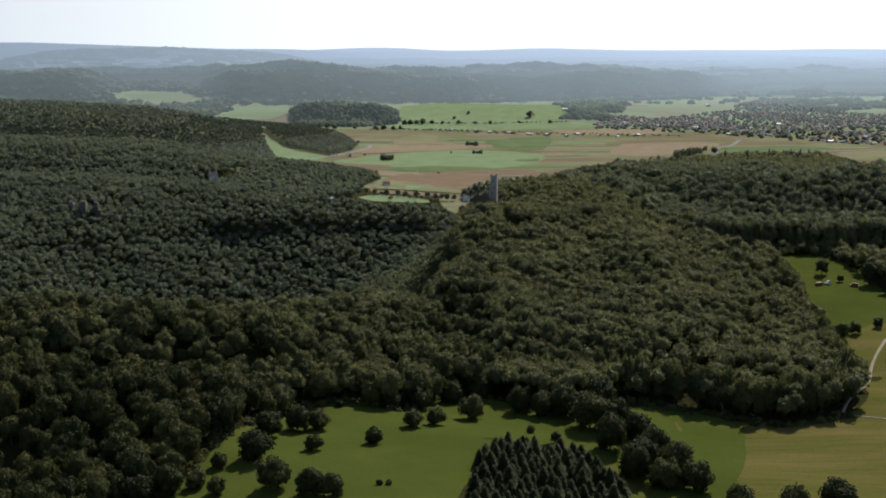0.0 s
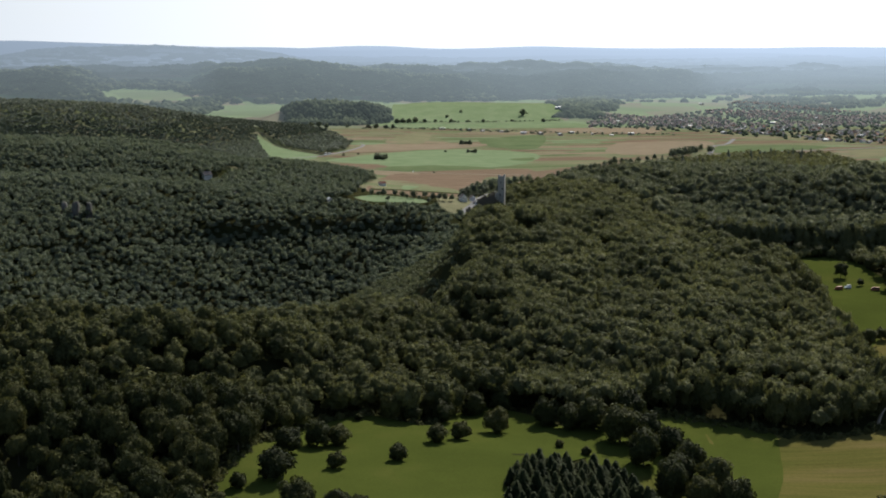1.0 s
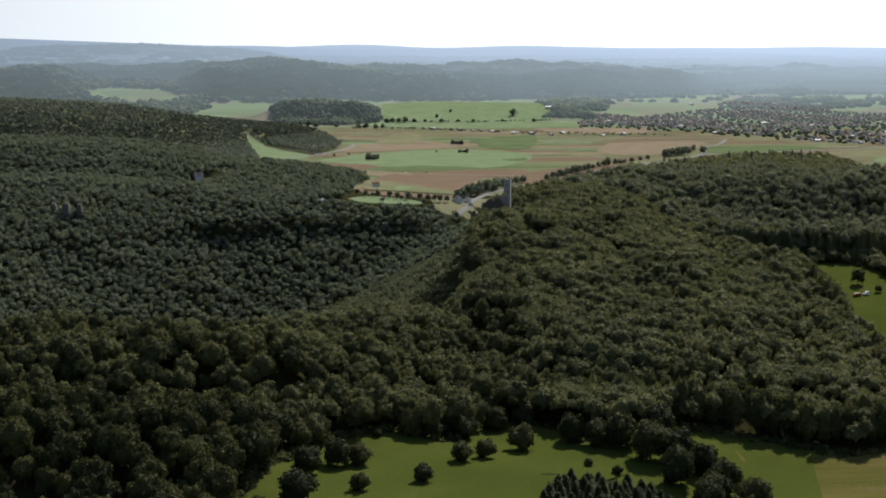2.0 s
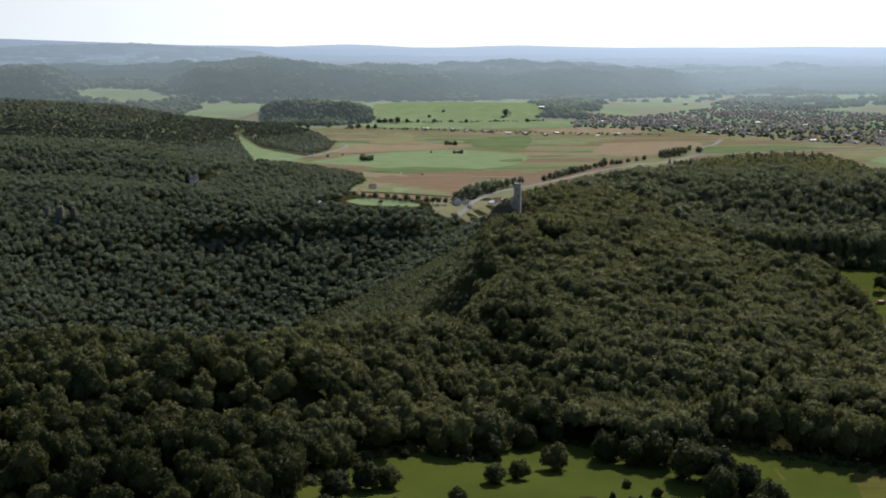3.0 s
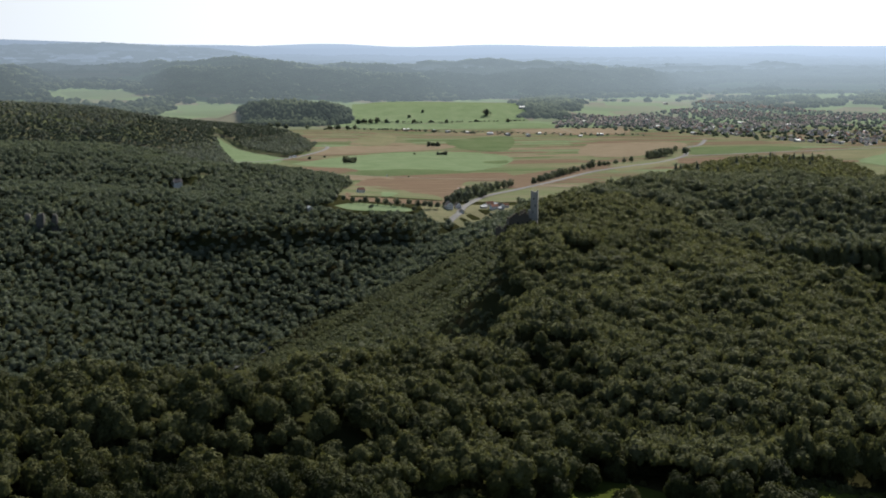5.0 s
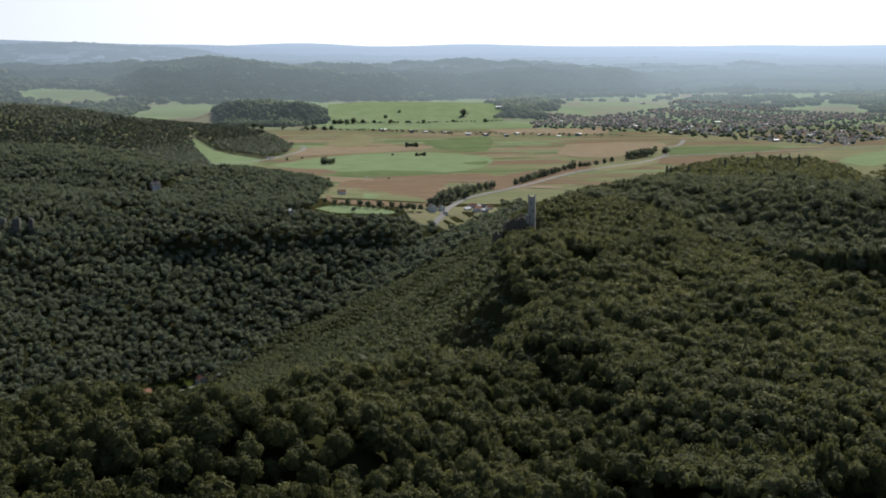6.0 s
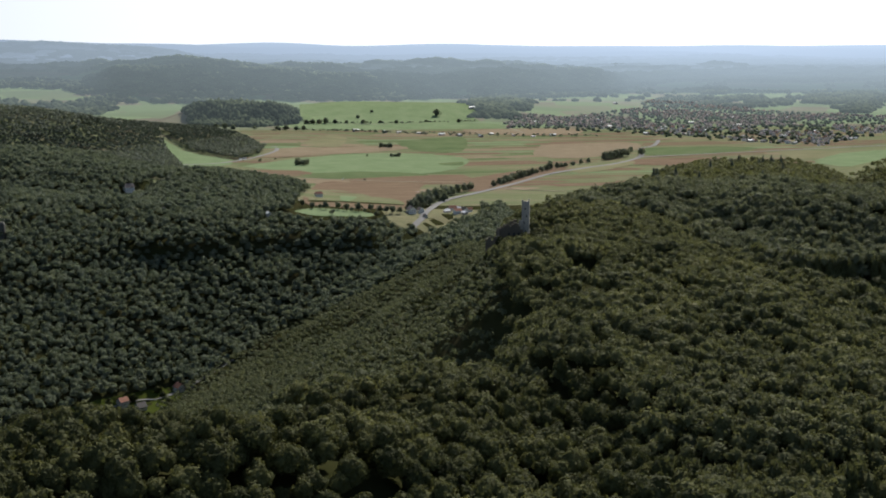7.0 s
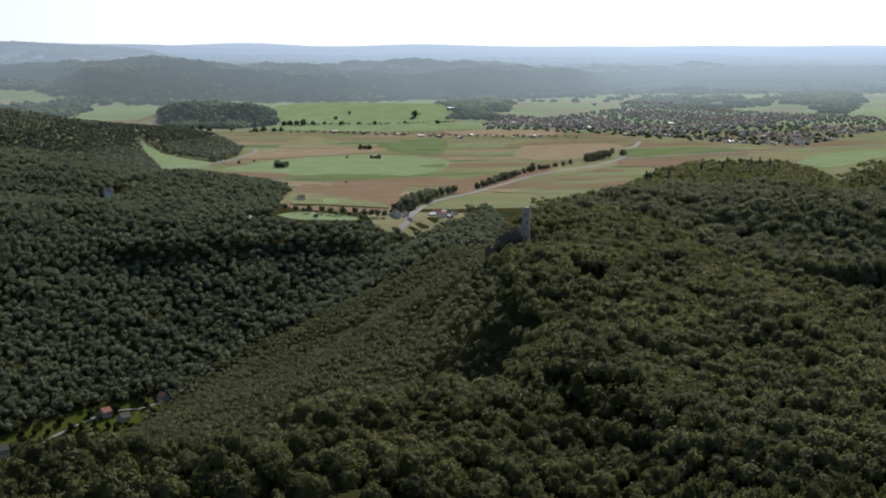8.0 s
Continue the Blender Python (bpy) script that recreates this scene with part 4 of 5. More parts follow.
BEECHES = [(tree("beech_tree", HIGH[n], 18, 6.6, 3.2, BEECH, "large dark green beech at the edge of a dense wood", "foreground beeches", 60 + n), 6.6) for n in range(6)]
set_at(BEECHES, [(x, y, r.uniform(4.6, 7.6)) for x, y in NEAR_TREES], 4)
set_at(BEECHES, [(18, 1196, 5.4), (27, 1194, 6.2), (36, 1196, 5.6), (46, 1193, 6.4), (56, 1198, 5.8), (64, 1205, 6.6), (10, 1204, 6.0), (41, 1186, 6.4), (60, 1190, 6.2), (22, 1186, 6.0)], 14)
x, y = scatter(6, 100, 430, 600, 5.1, 12)
keep = inside(x, y, CONIFERS)
SPRUCE = [(fir("spruce_tree", fir_of(300 + n, 11, 8), 10.0, FIR, "slender dark spruce in a close stand", "spruce stand", 80 + n), 1.0) for n in range(4)]
set_at(SPRUCE, list(zip(x[keep], y[keep])), 5, (0.45, 1.25))

# single trees and hedges on the plain
LONE = [(tree("field_tree", crown_of(260 + n, 1, 150, 0.24, 8, 1.0, -0.95), 8.6, 5.6, 0.0, FIELD_LEAVES, "dark leafy tree standing alone among fields", "trees on the plain", 90 + n), 5.6) for n in range(4)]
set_at(LONE, [(-146, 3103, 11), (-128, 3108, 10), (-137, 3095, 9), (83, 3310, 6), (100, 3309, 7), (92, 3312, 5), (23, 3333, 3.6), (74, 3602, 9), (97, 3601, 9), (85, 3606, 8), (361, 4998, 17), (418, 4739, 10),
              (-237, 3213, 4.8), (-202, 3255, 3.5), (-10, 2760, 2.5), (122, 5146, 7.9), (61, 4948, 8), (-86, 4680, 12), (-62, 4700, 14), (-29, 4719, 10)], 6)
set_at(LONE, [(12, 4738, 8), (71, 4707, 11), (134, 4733, 7), (190, 4710, 9), (301, 4761, 7), (-221, 4307, 12), (-194, 4308, 12), (-162, 4308, 11),
              (-139, 4359, 9.5), (-299, 4405, 8.6), (-110, 4701, 13), (-130, 4681, 12), (-372, 4423, 12), (-400, 4440, 13), (-430, 4460, 12), (98, 4722, 5)], 7)
hx, hy = along([(-130, 4690), (12, 4738), (176, 4728), (301, 4751), (480, 4790)], 13, 61, 9.0)
keep = waves(hx, hy, 90, 62) > -0.55
plant("field_hedge", TINY, hx[keep], hy[keep], np.random.RandomState(63).uniform(4, 8, keep.sum()), np.full(keep.sum(), 6.5), HAZED_PLAIN, "straggling hedge between pastures on the plain", "hedge", 64)
hx, hy = along([(-250, 4300), (-120, 4330), (60, 4260), (330, 4060)], 13, 65, 12.0)
keep = waves(hx, hy, 80, 66) > -0.2
plant("field_hedge", TINY, hx[keep], hy[keep], np.random.RandomState(67).uniform(4, 8, keep.sum()), np.full(keep.sum(), 6.5), HAZED_PLAIN, "broken hedge beside a field on the plain", "hedge", 68)
ORCHARD = [(tree("row_tree", crown_of(280 + n, 1, 220, 0.2, 9, 1.1, -0.85), 13, 5.6, 2.4, FIELD_LEAVES, "round-crowned tree in a row by a meadow", "row of trees by the meadow", 110 + n), 6.0) for n in range(3)]
set_at(ORCHARD, [(-120, 2208, 5.4), (-99, 2202, 6.4), (-79, 2200, 6.6), (-66, 2196, 6.4), (-47, 2194, 7.2), (-27, 2198, 6.6), (-58, 2186, 4.2), (-37, 2187, 4.1), (-108, 2207, 4.6), (-136, 2230, 4.7), (-13, 2190, 6.3), (-2, 2190, 6.4),
                 (8, 2196, 6.5), (20, 2200, 6.0), (-90, 2150, 5.0), (-20, 2160, 5.0)], 9)
AVENUE = [(tree("avenue_tree", crown_of(290 + n, 1, 200, 0.2, 9, 1.1, -0.9), 12, 6.4, 0.4, FIELD_LEAVES, "leafy tree in a line beside the country road", "trees beside the road", 130 + n), 4.8) for n in range(4)]
set_at(AVENUE, [(40, 2236, 8), (50, 2256, 9), (60, 2282, 9), (74, 2312, 9), (84, 2345, 9), (96, 2380, 9), (108, 2416, 9), (120, 2446, 8.5), (136, 2478, 8), (150, 2502, 7.5), (166, 2528, 7), (182, 2556, 6.5), (70, 2350, 8),
                (88, 2420, 8.5), (104, 2460, 8), (124, 2496, 8), (60, 2310, 8), (112, 2390, 7)], 10)
set_at(AVENUE, [(236, 2619, 5.5), (251, 2647, 6.1), (271, 2684, 6.7), (290, 2722, 6.9), (308, 2760, 7.0), (328, 2792, 6.5), (352, 2838, 6.0), (383, 2900, 6.2), (412, 2950, 7.5), (434, 2976, 5.7), (458, 3000, 5.1),
                (482, 3035, 5.2), (510, 3072, 5.3), (533, 3100, 5.3), (590, 3168, 8.2), (610, 3194, 9), (634, 3228, 9), (657, 3256, 9), (704, 3366, 6.6), (712, 3290, 8.5), (262, 2665, 6), (300, 2742, 6), (340, 2815, 6), (281, 2704, 6), (318, 2775, 6.5), (365, 2862, 5), (400, 2925, 6.5), (447, 2988, 5), (600, 3181, 8), (622, 3212, 8), (646, 3242, 9), (668, 3262, 8)], 11)


# ---- houses ----
def gable_roof(bm, w, l, z, rise, over=0.5, thick=0.3):
    """A pitched roof with eaves, its ridge along y."""
    pts = []
    for y in (-l / 2 - over, l / 2 + over):
        drop = rise * over / (w / 2)
        pts.append([bm.verts.new(p) for p in ((-w / 2 - over, y, z - drop), (0, y, z + rise), (w / 2 + over, y, z - drop),
                                              (w / 2 + over, y, z - drop + thick), (0, y, z + rise + thick * 1.2), (-w / 2 - over, y, z - drop + thick))])
    a, b = pts
    for i in range(6):
        j = (i + 1) % 6
        bm.faces.new((a[i], b[i], b[j], a[j]))
    for q, flip in ((a, False), (b, True)):
        for f in ((q[0], q[1], q[4], q[5]), (q[1], q[2], q[3], q[4])):
            bm.faces.new(f[::-1] if flip else f)
    bmesh.ops.recalc_face_normals(bm, faces=bm.faces[:])
    return bm


def gable_wall(bm, w, l, z, rise):
    v = [[bm.verts.new(p) for p in ((-w / 2, y, -2.5), (w / 2, y, -2.5), (w / 2, y, z), (0, y, z + rise), (-w / 2, y, z))] for y in (-l / 2, l / 2)]
    a, b = v
    bm.faces.new(a)
    bm.faces.new(b[::-1])
    for i in range(5):
        j = (i + 1) % 5
        bm.faces.new((b[i], b[j], a[j], a[i]))
    bmesh.ops.recalc_face_normals(bm, faces=bm.faces[:])
    return bm


def house(name, w, l, z, rise, roof, label, category="house", group="", windows=False, wall_mat=None):
    """A house with pitched roof; with windows and a chimney where it stands near enough to show them."""
    base = tagged(new(name), label, category, group)
    part("wall", gable_wall(bmesh.new(), w, l, z, rise), wall_mat or PLASTER, base)
    top = part("roof", gable_roof(bmesh.new(), w, l, z, rise), roof, base, "pitched tiled roof")
    if windows:
        part("chimney", box(bmesh.new(), 0.8, l * 0.2, z + rise * 0.3, 1.5, l * 0.2 + 0.8, z + rise + 1.0), STONE, top)
        for floor in range(max(1, int(z // 2.7))):
            for k in range(3):
                x = (k - 1) * w * 0.3
                part("window", box(bmesh.new(), x - 0.5, -l / 2 - 0.06, 0.9 + floor * 2.7, x + 0.5, -l / 2 + 0.1, 2.2 + floor * 2.7), DARK_GLASS, base)
            for k in range(4):
                y = (k - 1.5) * l * 0.22
                for s in (-1, 1):
                    part("window", box(bmesh.new(), s * w / 2 - 0.08, y - 0.5, 0.9 + floor * 2.7, s * w / 2 + 0.08, y + 0.5, 2.2 + floor * 2.7), DARK_GLASS, base)
    return base


def put(ob, x, y, turn, lift=0.0, size=1.0):
    X, Y, Z, s = [float(q) for q in squeeze(x, y, height(x, y) + lift)]
    return Matrix.Translation((X, Y, Z)) @ Matrix.Rotation(radians(turn), 4, "Z") @ Matrix.Scale(s * size, 4)


def settle(kinds, spots, seed, spin=None, size=(0.85, 1.15)):
    r = random.Random(seed)
    MODELS.extend(kinds)
    for n, (x, y, *w) in enumerate(spots):
        turn = r.uniform(0, 180) if spin is None else r.choice((spin, spin + 90)) + r.uniform(-14, 14)
        copy_thing(kinds[n % len(kinds)], put(None, x, y, turn, 0, w[0] if w else r.uniform(*size)))


VILLA = [house("house", 10, 13, 5.6, 4.6, TILE, "white plastered house with red tile roof in the valley", "house", "village houses", True),
         house("house", 9, 11, 5.4, 4.4, SLATE, "pale plastered house with weathered grey-brown roof", "house", "village houses", True)]
settle(VILLA, [(-392, 1640, 1.25), (-452, 1602, 1.1), (-356, 1712, 0.95), (-334, 1706, 1.1), (-292, 1752, 1.0), (-280, 1758, 0.9), (-428, 1606, 0.9)], 21, 35)
GARDEN = [(tree("garden_tree", crown_of(270 + n, 2, 260, 0.17, 9, 1.0, -0.85), 10, 5.2, 0.6, BEECH, "round leafy tree in a village garden", "village trees", 150 + n), 5.6) for n in range(3)]
set_at(GARDEN, [(-434, 1627, 6.5), (-444, 1612, 6), (-413, 1624, 5.5), (-374, 1636, 7.5), (-372, 1661, 6.5), (-345, 1650, 5.5), (-338, 1668, 6), (-322, 1676, 5.5), (-426, 1647, 4.8), (-412, 1655, 4.6), (-389, 1670, 6),
                (-443, 1570, 6.5), (-400, 1610, 6), (-380, 1620, 5), (-310, 1735, 5), (-300, 1712, 5.5), (-350, 1685, 5), (-365, 1690, 4.5), (-460, 1580, 6), (-470, 1610, 6), (-480, 1590, 7), (-420, 1590, 6), (-405, 1640, 5), (-418, 1635, 5), (-378, 1675, 6), (-362, 1672, 5), (-330, 1690, 4.5), (-345, 1722, 6), (-318, 1748, 6), (-372, 1702, 6), (-402, 1678, 6), (-438, 1640, 5)], 15)
RIM_HOUSE = [house("house", 10, 12, 5.4, 4.4, SLATE, "white house with dark roof at the plateau's edge", "house", "houses on the plateau rim", True, WHITE_WALL),
             house("house", 9, 14, 5.0, 4.0, TILE, "white house with brown tile roof among trees", "house", "houses on the plateau rim", True, WHITE_WALL),
             house("barn", 11, 18, 4.5, 3.6, SHEET, "long shed with pale shining roof beside the road", "barn", "houses on the plateau rim", False)]
settle(RIM_HOUSE, [(40, 2218, 1.2), (113, 2262, 0.9), (124, 2257, 0.8), (-413, 2247, 1.2), (-350, 2156, 0.9), (-188, 2139, 0.8), (129, 2236, 0.9), (117, 2231, 0.9), (128, 2222, 0.6), (-205, 2128, 0.8),
                   (-108, 2385, 0.9), (104, 2246, 0.6), (60, 2196, 0.6), (138, 2246, 0.8), (100, 2234, 0.6), (56, 2228, 0.9)], 22, 20)
settle([house("hut", 7, 9, 3.2, 2.6, SHEET, "small hut with pale roof by the clearing", "hut", "", True)], [(300, 1118, 1.0)], 23)

TOWN = [(540, 4400), (640, 5150), (873, 5000), (1115, 5350), (1330, 5600), (1500, 6300), (1900, 7200), (2150, 7500), (1950, 6300), (1800, 5500), (2200, 5000), (1950, 4300), (1292, 3560), (1000, 3860), (930, 4048), (711, 4237)]
x, y = scatter(480, 3000, 3560, 6600, 37, 31)
thick = waves(x, y, 420, 21) + 0.35 * waves(x, y, 120, 22)
GREENS = ([(740, 4330), (1000, 4290), (960, 4010), (780, 4090)], [(1130, 4180), (1290, 4150), (1230, 3900), (1100, 3920)], [(1560, 4700), (2100, 4800), (2100, 4500), (1600, 4420)])
keep = inside(x, y, TOWN) & (thick > -0.35 + np.clip((y - 4700) / 1500, 0, 1) * 0.5)
for green in GREENS:
    keep &= ~inside(x, y, green)
x, y = x[keep], y[keep]
order = np.argsort(y)
TOWN_HOUSES = list(zip(x[order], y[order]))

TOWN_KINDS = [house("house", w, l, z, h, mat, lab, "house", "houses of the town", False, WHITE_WALL if "white" in lab else PLASTER) for w, l, z, h, mat, lab in (
    (10, 13, 5.6, 4.4, TOWN_ROOF, "distant white house with red-brown tile roof"), (9, 12, 5.4, 4.2, TOWN_SLATE, "distant pale house with dark grey roof"),
    (11, 16, 6.4, 4.6, TOWN_ROOF, "distant tall white house with brown tile roof"), (12, 15, 5.2, 3.2, TOWN_SLATE, "distant low pale house with grey roof"),
    (10, 12, 5.6, 4.6, TILE, "distant plastered house with red roof"), (9, 17, 4.4, 2.0, SHEET, "distant hall with bright metal roof"))]
settle(TOWN_KINDS[:5], TOWN_HOUSES[:270], 24, 30, (0.62, 0.9))
settle(TOWN_KINDS[5:], [(30, 4286), (120, 4221, 1.2), (162, 4187), (222, 4152, 0.8), (288, 4075, 1.1), (341, 4038, 1.1), (398, 3990), (444, 4084, 0.9), (505, 4024, 0.7), (625, 4011), (930, 4050, 1.2),
                        (557, 3973, 0.7), (1286, 5947, 1.2), (536, 5288, 1.6), (1150, 3720, 1.1), (1320, 3900), (1500, 4100, 1.2), (1750, 3900, 1.1), (900, 4420), (1240, 4600, 1.2), (2050, 4100, 1.3), (1930, 4020, 1.1), *[(x + 17, y + 11, 0.55 + 0.06 * (k % 9)) for k, (x, y) in enumerate(TOWN_HOUSES[::38])]], 25, 15)


def roofs_beyond(spots, seed):
    """The rest of the town's houses, too far off to tell apart."""
    r = random.Random(seed)
    walls, roofs = bmesh.new(), bmesh.new()
    for x, y in spots:
        w, l, z, h = r.uniform(6.5, 9), r.uniform(8, 13), r.uniform(4, 5.2), r.uniform(2.6, 3.8)
        m = put(None, x, y, r.choice((30, 120)) + r.uniform(-14, 14))
        for bm, make in ((walls, gable_wall), (roofs, gable_roof)):
            one = make(bmesh.new(), w, l, z, h)
            one.transform(m)
            me = bpy.data.meshes.new("piece")
            one.to_mesh(me)
            one.free()
            bm.from_mesh(me)
            bpy.data.meshes.remove(me)
    group = tagged(new("houses_beyond"), "crowded far houses with red-brown and grey roofs", "houses", kind="stuff")
    part("wall", walls, PLASTER, group)
    part("roof", roofs, TOWN_ROOF, group)


roofs_beyond(TOWN_HOUSES[270:1500], 26)
x, y = scatter(-100, 1000, 3930, 4330, 30, 34)
keep = (np.abs(y - (4290 - 0.72 * x + 0.0004 * x * x)) < 36) & (x < 760)
x, y = x[keep], y[keep]
plant("roadside_trees", TINY, x, y, np.random.RandomState(35).uniform(4, 8, len(x)), np.full(len(x), 9.0), HAZED_PLAIN, "line of trees along the far village road", "trees", 28)

# ---- distant woods on the highland ----
def far_woods(name, x, y, wide, tall, seed, label="hazy woods covering the distant highland"):
    r = np.random.RandomState(seed)
    X, Y, Z, s = squeeze(x, y, height(x, y))
    V, T = BALLS[1]
    T = T[V[T].mean(1)[:, 2] > -0.35]
    wide, tall = r.uniform(0.8, 1.25, len(x)) * wide, r.uniform(0.75, 1.2, len(x)) * tall
    jag = r.uniform(0.7, 1.2, (len(x), len(V)))
    px = V[None, :, 0] * (wide * s)[:, None] * jag + X[:, None]
    py = V[None, :, 1] * (wide * s)[:, None] * jag + Y[:, None]
    pz = V[None, :, 2] * (tall * s)[:, None] * jag + Z[:, None]
    tris = (T[None] + (np.arange(len(x)) * len(V))[:, None, None]).reshape(-1, 3)
    at = np.stack([x, y, height(x, y)], -1)[:, None, :] + V[None] * wide[:, None, None]
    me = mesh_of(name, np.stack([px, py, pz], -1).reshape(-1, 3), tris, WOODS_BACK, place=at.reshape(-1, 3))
    tagged(new(name, smooth(me)), label, "woods", kind="stuff")


FAR_FIELDS = ([(-1796, 6900), (-1692, 7129), (-1384, 6950), (-1261, 6678), (-1182, 6200), (-1379, 6150), (-1646, 6450)], [(-1958, 7700), (-2100, 8375), (-1671, 8292), (-1418, 7950), (-1371, 7482), (-1656, 7750)],
              [(-1010, 6200), (-640, 6250), (-520, 4800), (-820, 4800)], [(720, 7500), (1000, 7500), (980, 6700), (680, 6700)])
x, y = scatter(450, 3500, 4950, 8800, 34, 53)
grove = np.zeros(len(x), bool)
for wood in ([(520, 5000), (611, 5040), (740, 5330), (1000, 6900), (1276, 7600), (816, 7386), (600, 5900)], [(2634, 7106), (3029, 7527), (3395, 7801), (2641, 6159), (2369, 6114), (2279, 6247)],
             [(2462, 8515), (2735, 8746), (2343, 7568), (2144, 7486)], [(2390, 5933), (2641, 6159), (2232, 5269), (2117, 5277)]):
    grove |= inside(x + 60 * waves(x, y, 300, 51), y + 60 * waves(x, y, 300, 52), wood) & (waves(x, y, 260, 54) > -0.7)
grove |= inside(x, y, [(470, 4830), (560, 4790), (680, 4960), (690, 5190), (560, 5090), (480, 4950)])
grove |= inside(x, y, [(2026, 6980), (2360, 7123), (2523, 6949), (2157, 6007), (1862, 5798), (1680, 5810)]) & (waves(x, y, 300, 55) > 0.15)
far_woods("backdrop_groves", x[grove], y[grove], 21, 19, 57)
# town and knoll trees share the woods' material, with haze added as a glow
r = np.random.RandomState(27)
x, y = scatter(450, 2700, 3500, 7300, 27, 33)
keep = inside(x, y, TOWN) & (r.uniform(0, 1, len(x)) < np.interp(y, [4300, 5500, 6500], [0.34, 0.34, 0.7]))
far_woods("town_trees", x[keep], y[keep], 8, 9, 27, "garden trees between the houses of the town")
x, y = scatter(-700, 0, 4450, 5500, 22, 58)
keep = inside(x, y, KNOLL_WOOD)
far_woods("knoll_wood", x[keep], y[keep], 15, 19, 59, "rounded dark wood on a low knoll")
x, y = scatter(-3700, 4900, 5000, 12400, 54, 41)
front = foot_of_highland((x - EYE[0]) / (y - EYE[1])) + 190 * waves(x, x * 0 + 1, 1500, 42) + 90 * waves(x, x * 0 + 1, 500, 48) - 170
grove = waves(x, y, 900, 43) + 0.4 * waves(x, y, 260, 44)
hedge = (np.abs(waves(x, y * 0.45, 520, 49)) < 0.055) & (waves(x, y, 700, 50) > -0.1)
keep = ((y > front) & (y < front + 2600) & (grove > -0.95)) | ((y > 6400) & (x > 1050) & (y < front) & ((grove > 0.95) | hedge)) | ((x < -960) & (y > 5000) & (grove > -0.8))
for gap in (*FAR_FIELDS, TOWN):
    keep &= ~inside(x, y, gap)
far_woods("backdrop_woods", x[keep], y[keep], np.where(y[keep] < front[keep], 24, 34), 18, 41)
x, y = scatter(-8500, 9000, 9000, 17000, 140, 45)
keep = (waves(x, y, 1700, 46) + 0.5 * waves(x, y, 500, 47) > -1.5 + 0.00022 * (y - 9000)) & ((y > 10600) | (x < 1500))
far_woods("backdrop_woods", x[keep], y[keep], 115, 24, 46)


# ---- the castle ----
def ragged_wall(x0, y0, x1, y1, low, tops, thick):
    """A ruined wall from one corner to another, its broken top stepping from height to height."""
    bm = bmesh.new()
    way = Vector((x1 - x0, y1 - y0, 0))
    side = Vector((-way.y, way.x, 0)).normalized() * thick / 2
    rows = []
    for k, top in enumerate(tops):
        for t in (k / len(tops), (k + 0.86) / len(tops) if k < len(tops) - 1 else 1.0):
            p = Vector((x0, y0, 0)) + way * t
            rows.append([bm.verts.new(p + side * f + Vector((0, 0, z))) for f, z in ((-1, low), (1, low), (1, top), (-1, top))])
    for a, b in zip(rows, rows[1:]):
        for i in range(4):
            bm.faces.new((a[i], b[i], b[(i + 1) % 4], a[(i + 1) % 4]))
    bm.faces.new(rows[0][::-1])
    bm.faces.new(rows[-1])
    bmesh.ops.recalc_face_normals(bm, faces=bm.faces[:])
    return bm


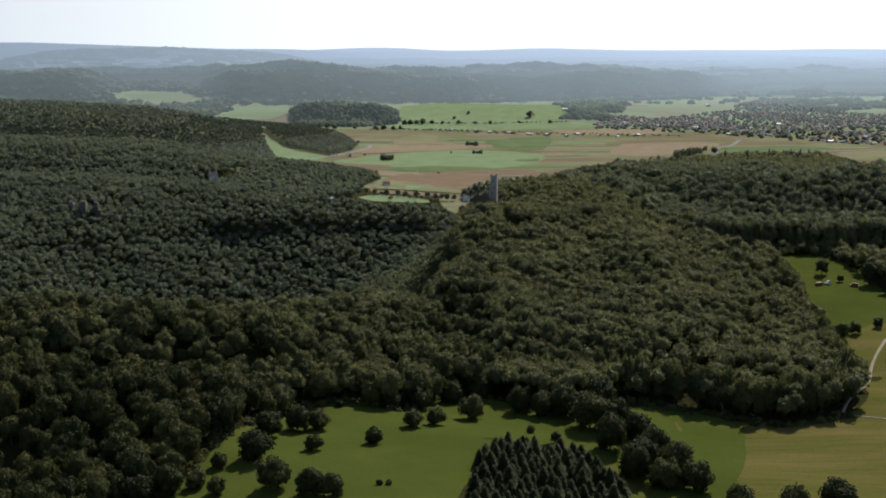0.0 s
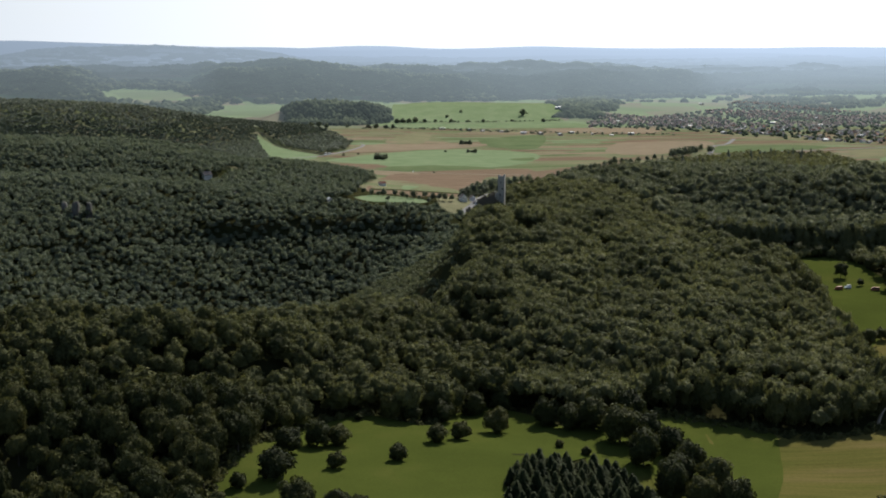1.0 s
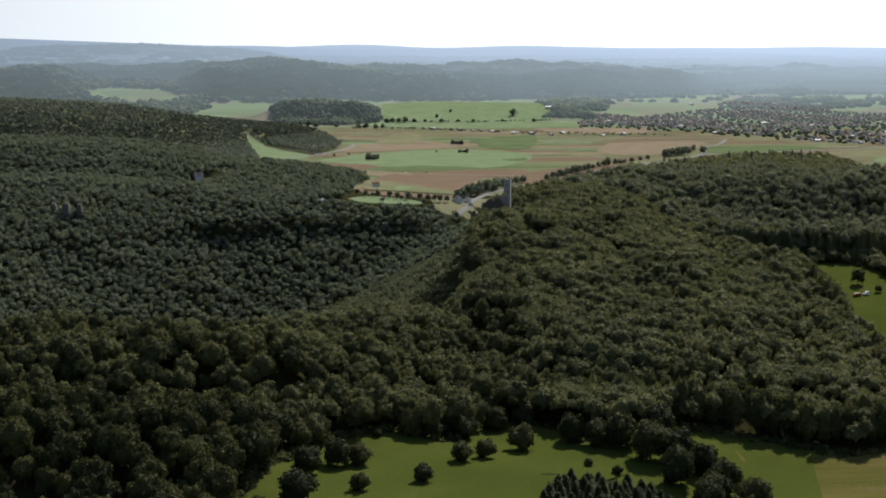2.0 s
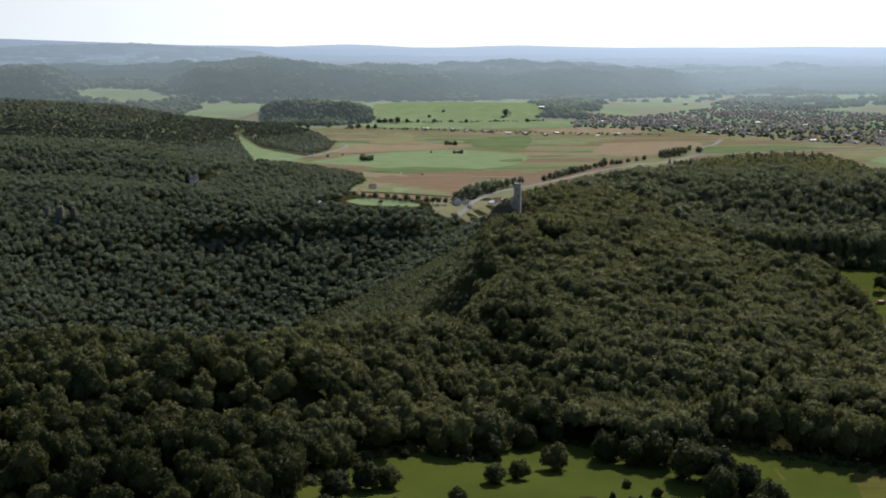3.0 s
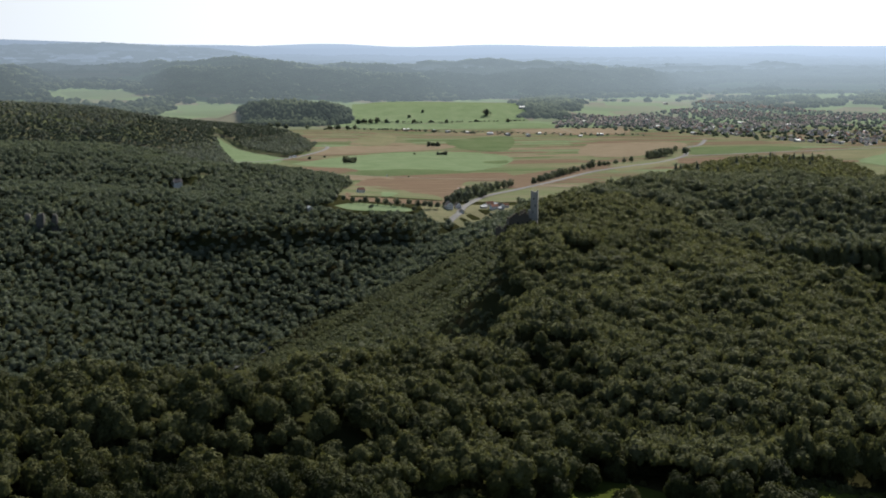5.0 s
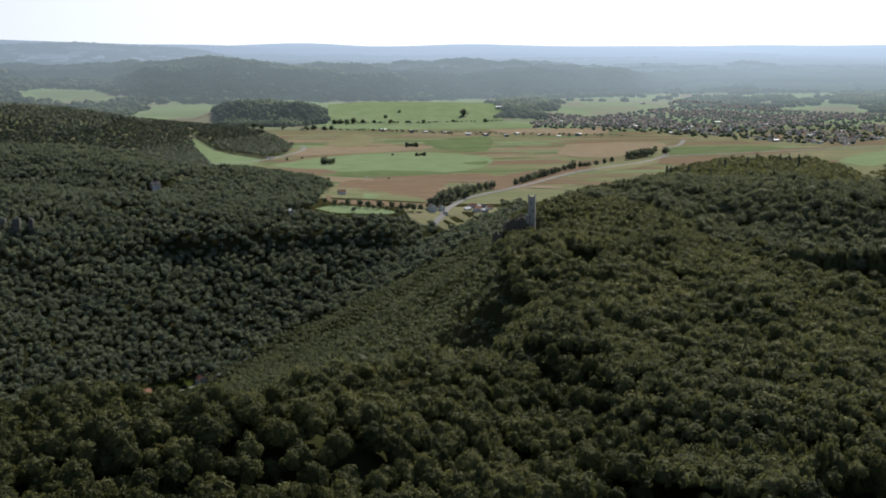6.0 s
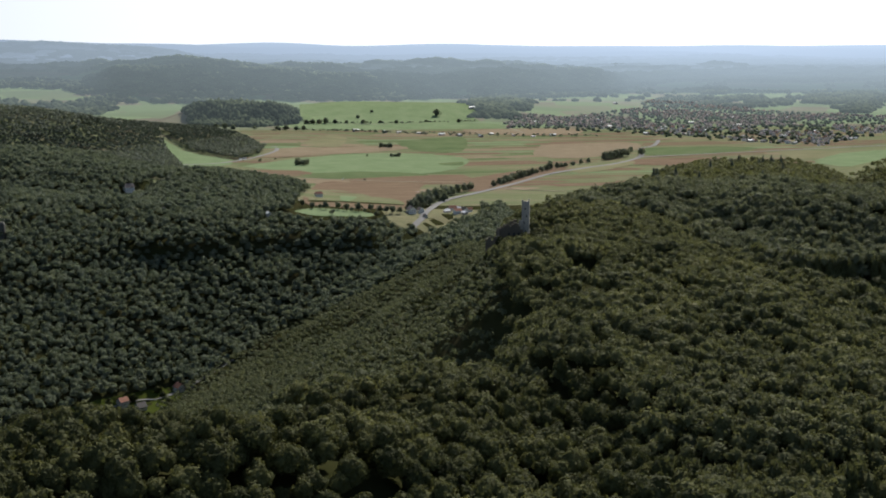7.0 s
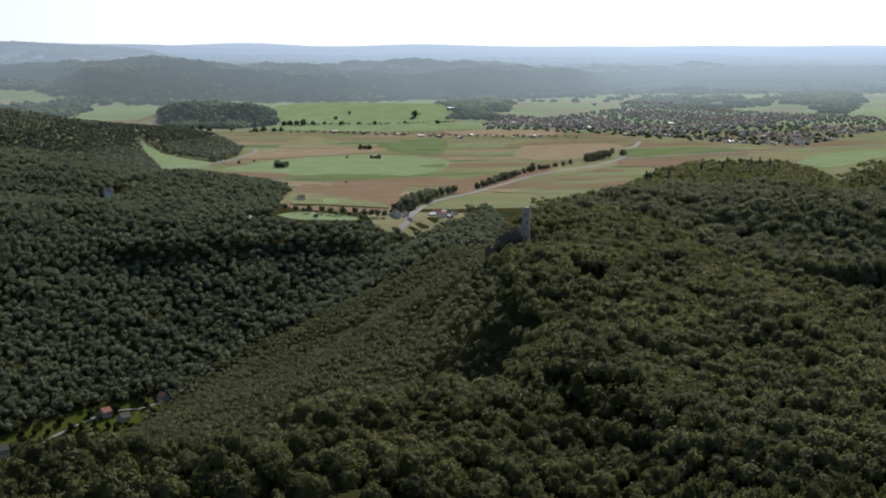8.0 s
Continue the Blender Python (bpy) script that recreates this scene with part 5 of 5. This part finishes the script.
def castle():
    """A slender square tower and the broken walls of a hall on a rock at the rim of the hill."""
    tx, ty = TOWER_AT
    base = tagged(new("castle"), "ruined grey limestone castle with a slender square tower", "castle")
    base.matrix_basis = Matrix.Translation((tx, ty, 104))
    bm = box(bmesh.new(), -3.3, -3.3, -8, 3.3, 3.3, 8)
    box(bm, -3.1, -3.1, 8, 3.1, 3.1, 40.2)
    bmesh.ops.bevel(bm, geom=bm.edges[:], offset=0.12, segments=1, affect="EDGES")
    bm.transform(Matrix.Rotation(radians(-14), 4, "Z"))
    tower = part("tower", bm, PALE_STONE, base, "tall square limestone tower with a broken top")
    for x, y, high in ((-3.1, -3.1, 1.5), (1.9, -3.1, 1.2), (1.9, 1.9, 1.7), (-3.1, 1.9, 0.8), (-0.7, -3.1, 0.6)):
        bm = box(bmesh.new(), x, y, 40.1, x + 1.2, y + 1.2, 40.2 + high)
        bm.transform(Matrix.Rotation(radians(-14), 4, "Z"))
        part("merlon", bm, PALE_STONE, tower)
    # solid dark boxes stand in for the shade inside the open windows
    for x, z, w, h in ((-0.3, 33.5, 0.9, 1.9), (0.9, 27.5, 0.9, 2.0), (-0.9, 22.0, 0.7, 1.8), (0.4, 15.0, 0.7, 1.6)):
        bm = box(bmesh.new(), x - w / 2, -3.16, z, x + w / 2, -2.4, z + h)
        bm.transform(Matrix.Rotation(radians(-14), 4, "Z"))
        part("window", bm, DARK_GLASS, tower, "dark empty window opening")
    part("front_wall", ragged_wall(-22, -7, -3.2, -6, -9, [19.5, 21.5, 22.8, 21.0, 22.4, 23.6, 20.8, 18.0], 1.8), STONE, base, "high ragged shaded hall wall")
    part("side_wall", ragged_wall(-22, -7, -23, 7, -9, [19.0, 17.0, 18.5, 15.0], 1.6), STONE, base)
    part("back_wall", ragged_wall(-23, 7, -3.4, 6, -9, [15.0, 18.5, 20.5, 19.0, 23.0, 24.5, 21.0], 1.6), STONE, base)
    part("curtain_wall", ragged_wall(-34, -4, -22.5, -6.5, -10, [10.0, 11.5, 9.0, 12.0, 13.0], 1.6), STONE, base, "lower broken curtain wall")
    part("stair_turret", tube(bmesh.new(), [(-4.9, -4.6, -4, 1.6), (-4.9, -4.6, 24, 1.5), (-4.9, -4.6, 25.4, 1.2)], 10), PALE_STONE, base, "pale slim stair turret stump")
    # dark boxes again in place of the hall windows' unlit inside
    for k, x in enumerate((-19.5, -15.2, -10.8, -7.0)):
        for z in (6.5, 13.0):
            part("window", box(bmesh.new(), x - 0.6, -7.75 + 0.05 * k, z, x + 0.6, -6.9 + 0.05 * k, z + 2.2), DARK_GLASS, base, "dark empty window opening")


castle()


def crag(name, x, y, wide, deep, low, high, seed, label):
    """A weathered limestone rock face, ribbed and stepped."""
    r = np.random.RandomState(seed)
    v, t = BALLS[3]
    ribs = 1 + 0.16 * np.sin(v[:, 0] * 9 + r.uniform(0, 6)) * (1 - np.abs(v[:, 2])) + r.uniform(-0.10, 0.10, len(v))
    h = np.sign(v[:, 2]) * np.abs(v[:, 2]) ** 0.35
    p = np.stack([np.sign(v[:, 0]) * np.abs(v[:, 0]) ** 0.6 * wide * ribs, np.sign(v[:, 1]) * np.abs(v[:, 1]) ** 0.6 * deep * ribs, (h * 0.5 + 0.5) * (high - low) * r.uniform(0.94, 1.04, len(v)) + low], -1)
    ob = tagged(new(name, mesh_of(name, p, t, CLIFF)), label, "rock")
    ob.matrix_basis = Matrix.Translation((x, y, 0))


crag("castle_rock", TOWER_AT[0] - 12, TOWER_AT[1] - 2, 17, 9, 78, 107, 1, "ribbed grey limestone rock carrying the castle")
crag("rock_face", -566, 1962, 6, 5, -20, 33, 2, "weathered limestone crag standing out of the wooded slope")
crag("rock_face", -548, 1972, 4.5, 5, -16, 30, 3, "weathered limestone crag standing out of the wooded slope")
crag("rock_face", -588, 1975, 4.5, 5, -10, 31, 4, "weathered limestone crag standing out of the wooded slope")

# courtyard buildings beside the castle
settle([house("forester_house", 9, 14, 6.4, 4.0, COURT_ROOF, "low house with pale red tile roof beside the castle court", "house", "castle court houses", True),
        house("court_shed", 6, 9, 3.4, 2.4, COURT_ROOF, "low building with pale red roof in the castle court", "house", "castle court houses", True)],
       [(60, 1054, 0.7), (71, 1046, 0.65)], 51, 20)


# ---- parked vehicles ----
def vehicle(name, long, wide, tall, cab, paint, label, group=""):
    """A small van or farm machine: a body with a cab, windows and four wheels."""
    base = tagged(new(name), label, "vehicle", group)
    bm = box(bmesh.new(), -long / 2, -wide / 2, 0.35, long / 2, wide / 2, tall * 0.55)
    box(bm, -long / 2 + cab, -wide / 2 + 0.06, tall * 0.55, long / 2 - 0.15, wide / 2 - 0.06, tall)
    bmesh.ops.bevel(bm, geom=bm.edges[:], offset=0.08, segments=2, affect="EDGES")
    part("body", bm, paint, base)
    for s in (-1, 1):
        part("window", box(bmesh.new(), -long / 2 + cab + 0.3, s * wide / 2 - 0.07, tall * 0.6, long / 2 - 0.8, s * wide / 2 - 0.03, tall * 0.9), DARK_GLASS, base)
    for x in (-0.3, 0.3):
        for s in (-1, 1):
            bm = tube(bmesh.new(), [(0, 0, -0.12, 0.36), (0, 0, 0.12, 0.36)], 12)
            bm.transform(Matrix.Translation((x * long, s * (wide / 2 - 0.1), 0.36)) @ Matrix.Rotation(math.pi / 2, 4, "X"))
            part("wheel", bm, BARK, base, "dark rubber wheel")
    return base


WHITE_PAINT = plain_material("white_paint", (0.62, 0.63, 0.64), (0.78, 0.78, 0.78), 0.5, 0.3, 0.5)
RED_PAINT = plain_material("farm_red_paint", (0.20, 0.05, 0.03), (0.28, 0.08, 0.05), 0.5, 0.5, 0.4)
lorry = vehicle("lorry", 11, 2.6, 3.8, 2.0, WHITE_PAINT, "white lorry standing on the country road", "vehicles on the road")
lorry.matrix_basis = put(None, -285, 3248, 58, 1.35)
copy_thing(lorry, put(None, -276, 3264, 58, 1.35))
trailer = vehicle("farm_trailer", 6.5, 2.4, 2.6, 1.2, RED_PAINT, "red-brown farm trailer standing in the clearing", "farm vehicles")
trailer.matrix_basis = put(None, 300, 985, 15, 0.3)
tractor = vehicle("tractor", 4.6, 2.3, 2.9, 2.2, WHITE_PAINT, "pale tractor standing in the clearing", "farm vehicles")
tractor.matrix_basis = put(None, 308, 988, 10, 0.3)
copy_thing(trailer, put(None, 326, 978, -20, 0.3))
van = vehicle("delivery_van", 5.4, 2.0, 2.5, 1.3, WHITE_PAINT, "white van standing on a field track")
van.matrix_basis = put(None, -55, 2768, 100, 1.2)

for model in MODELS:
    for ob in (*model.children_recursive, model):
        bpy.data.objects.remove(ob)
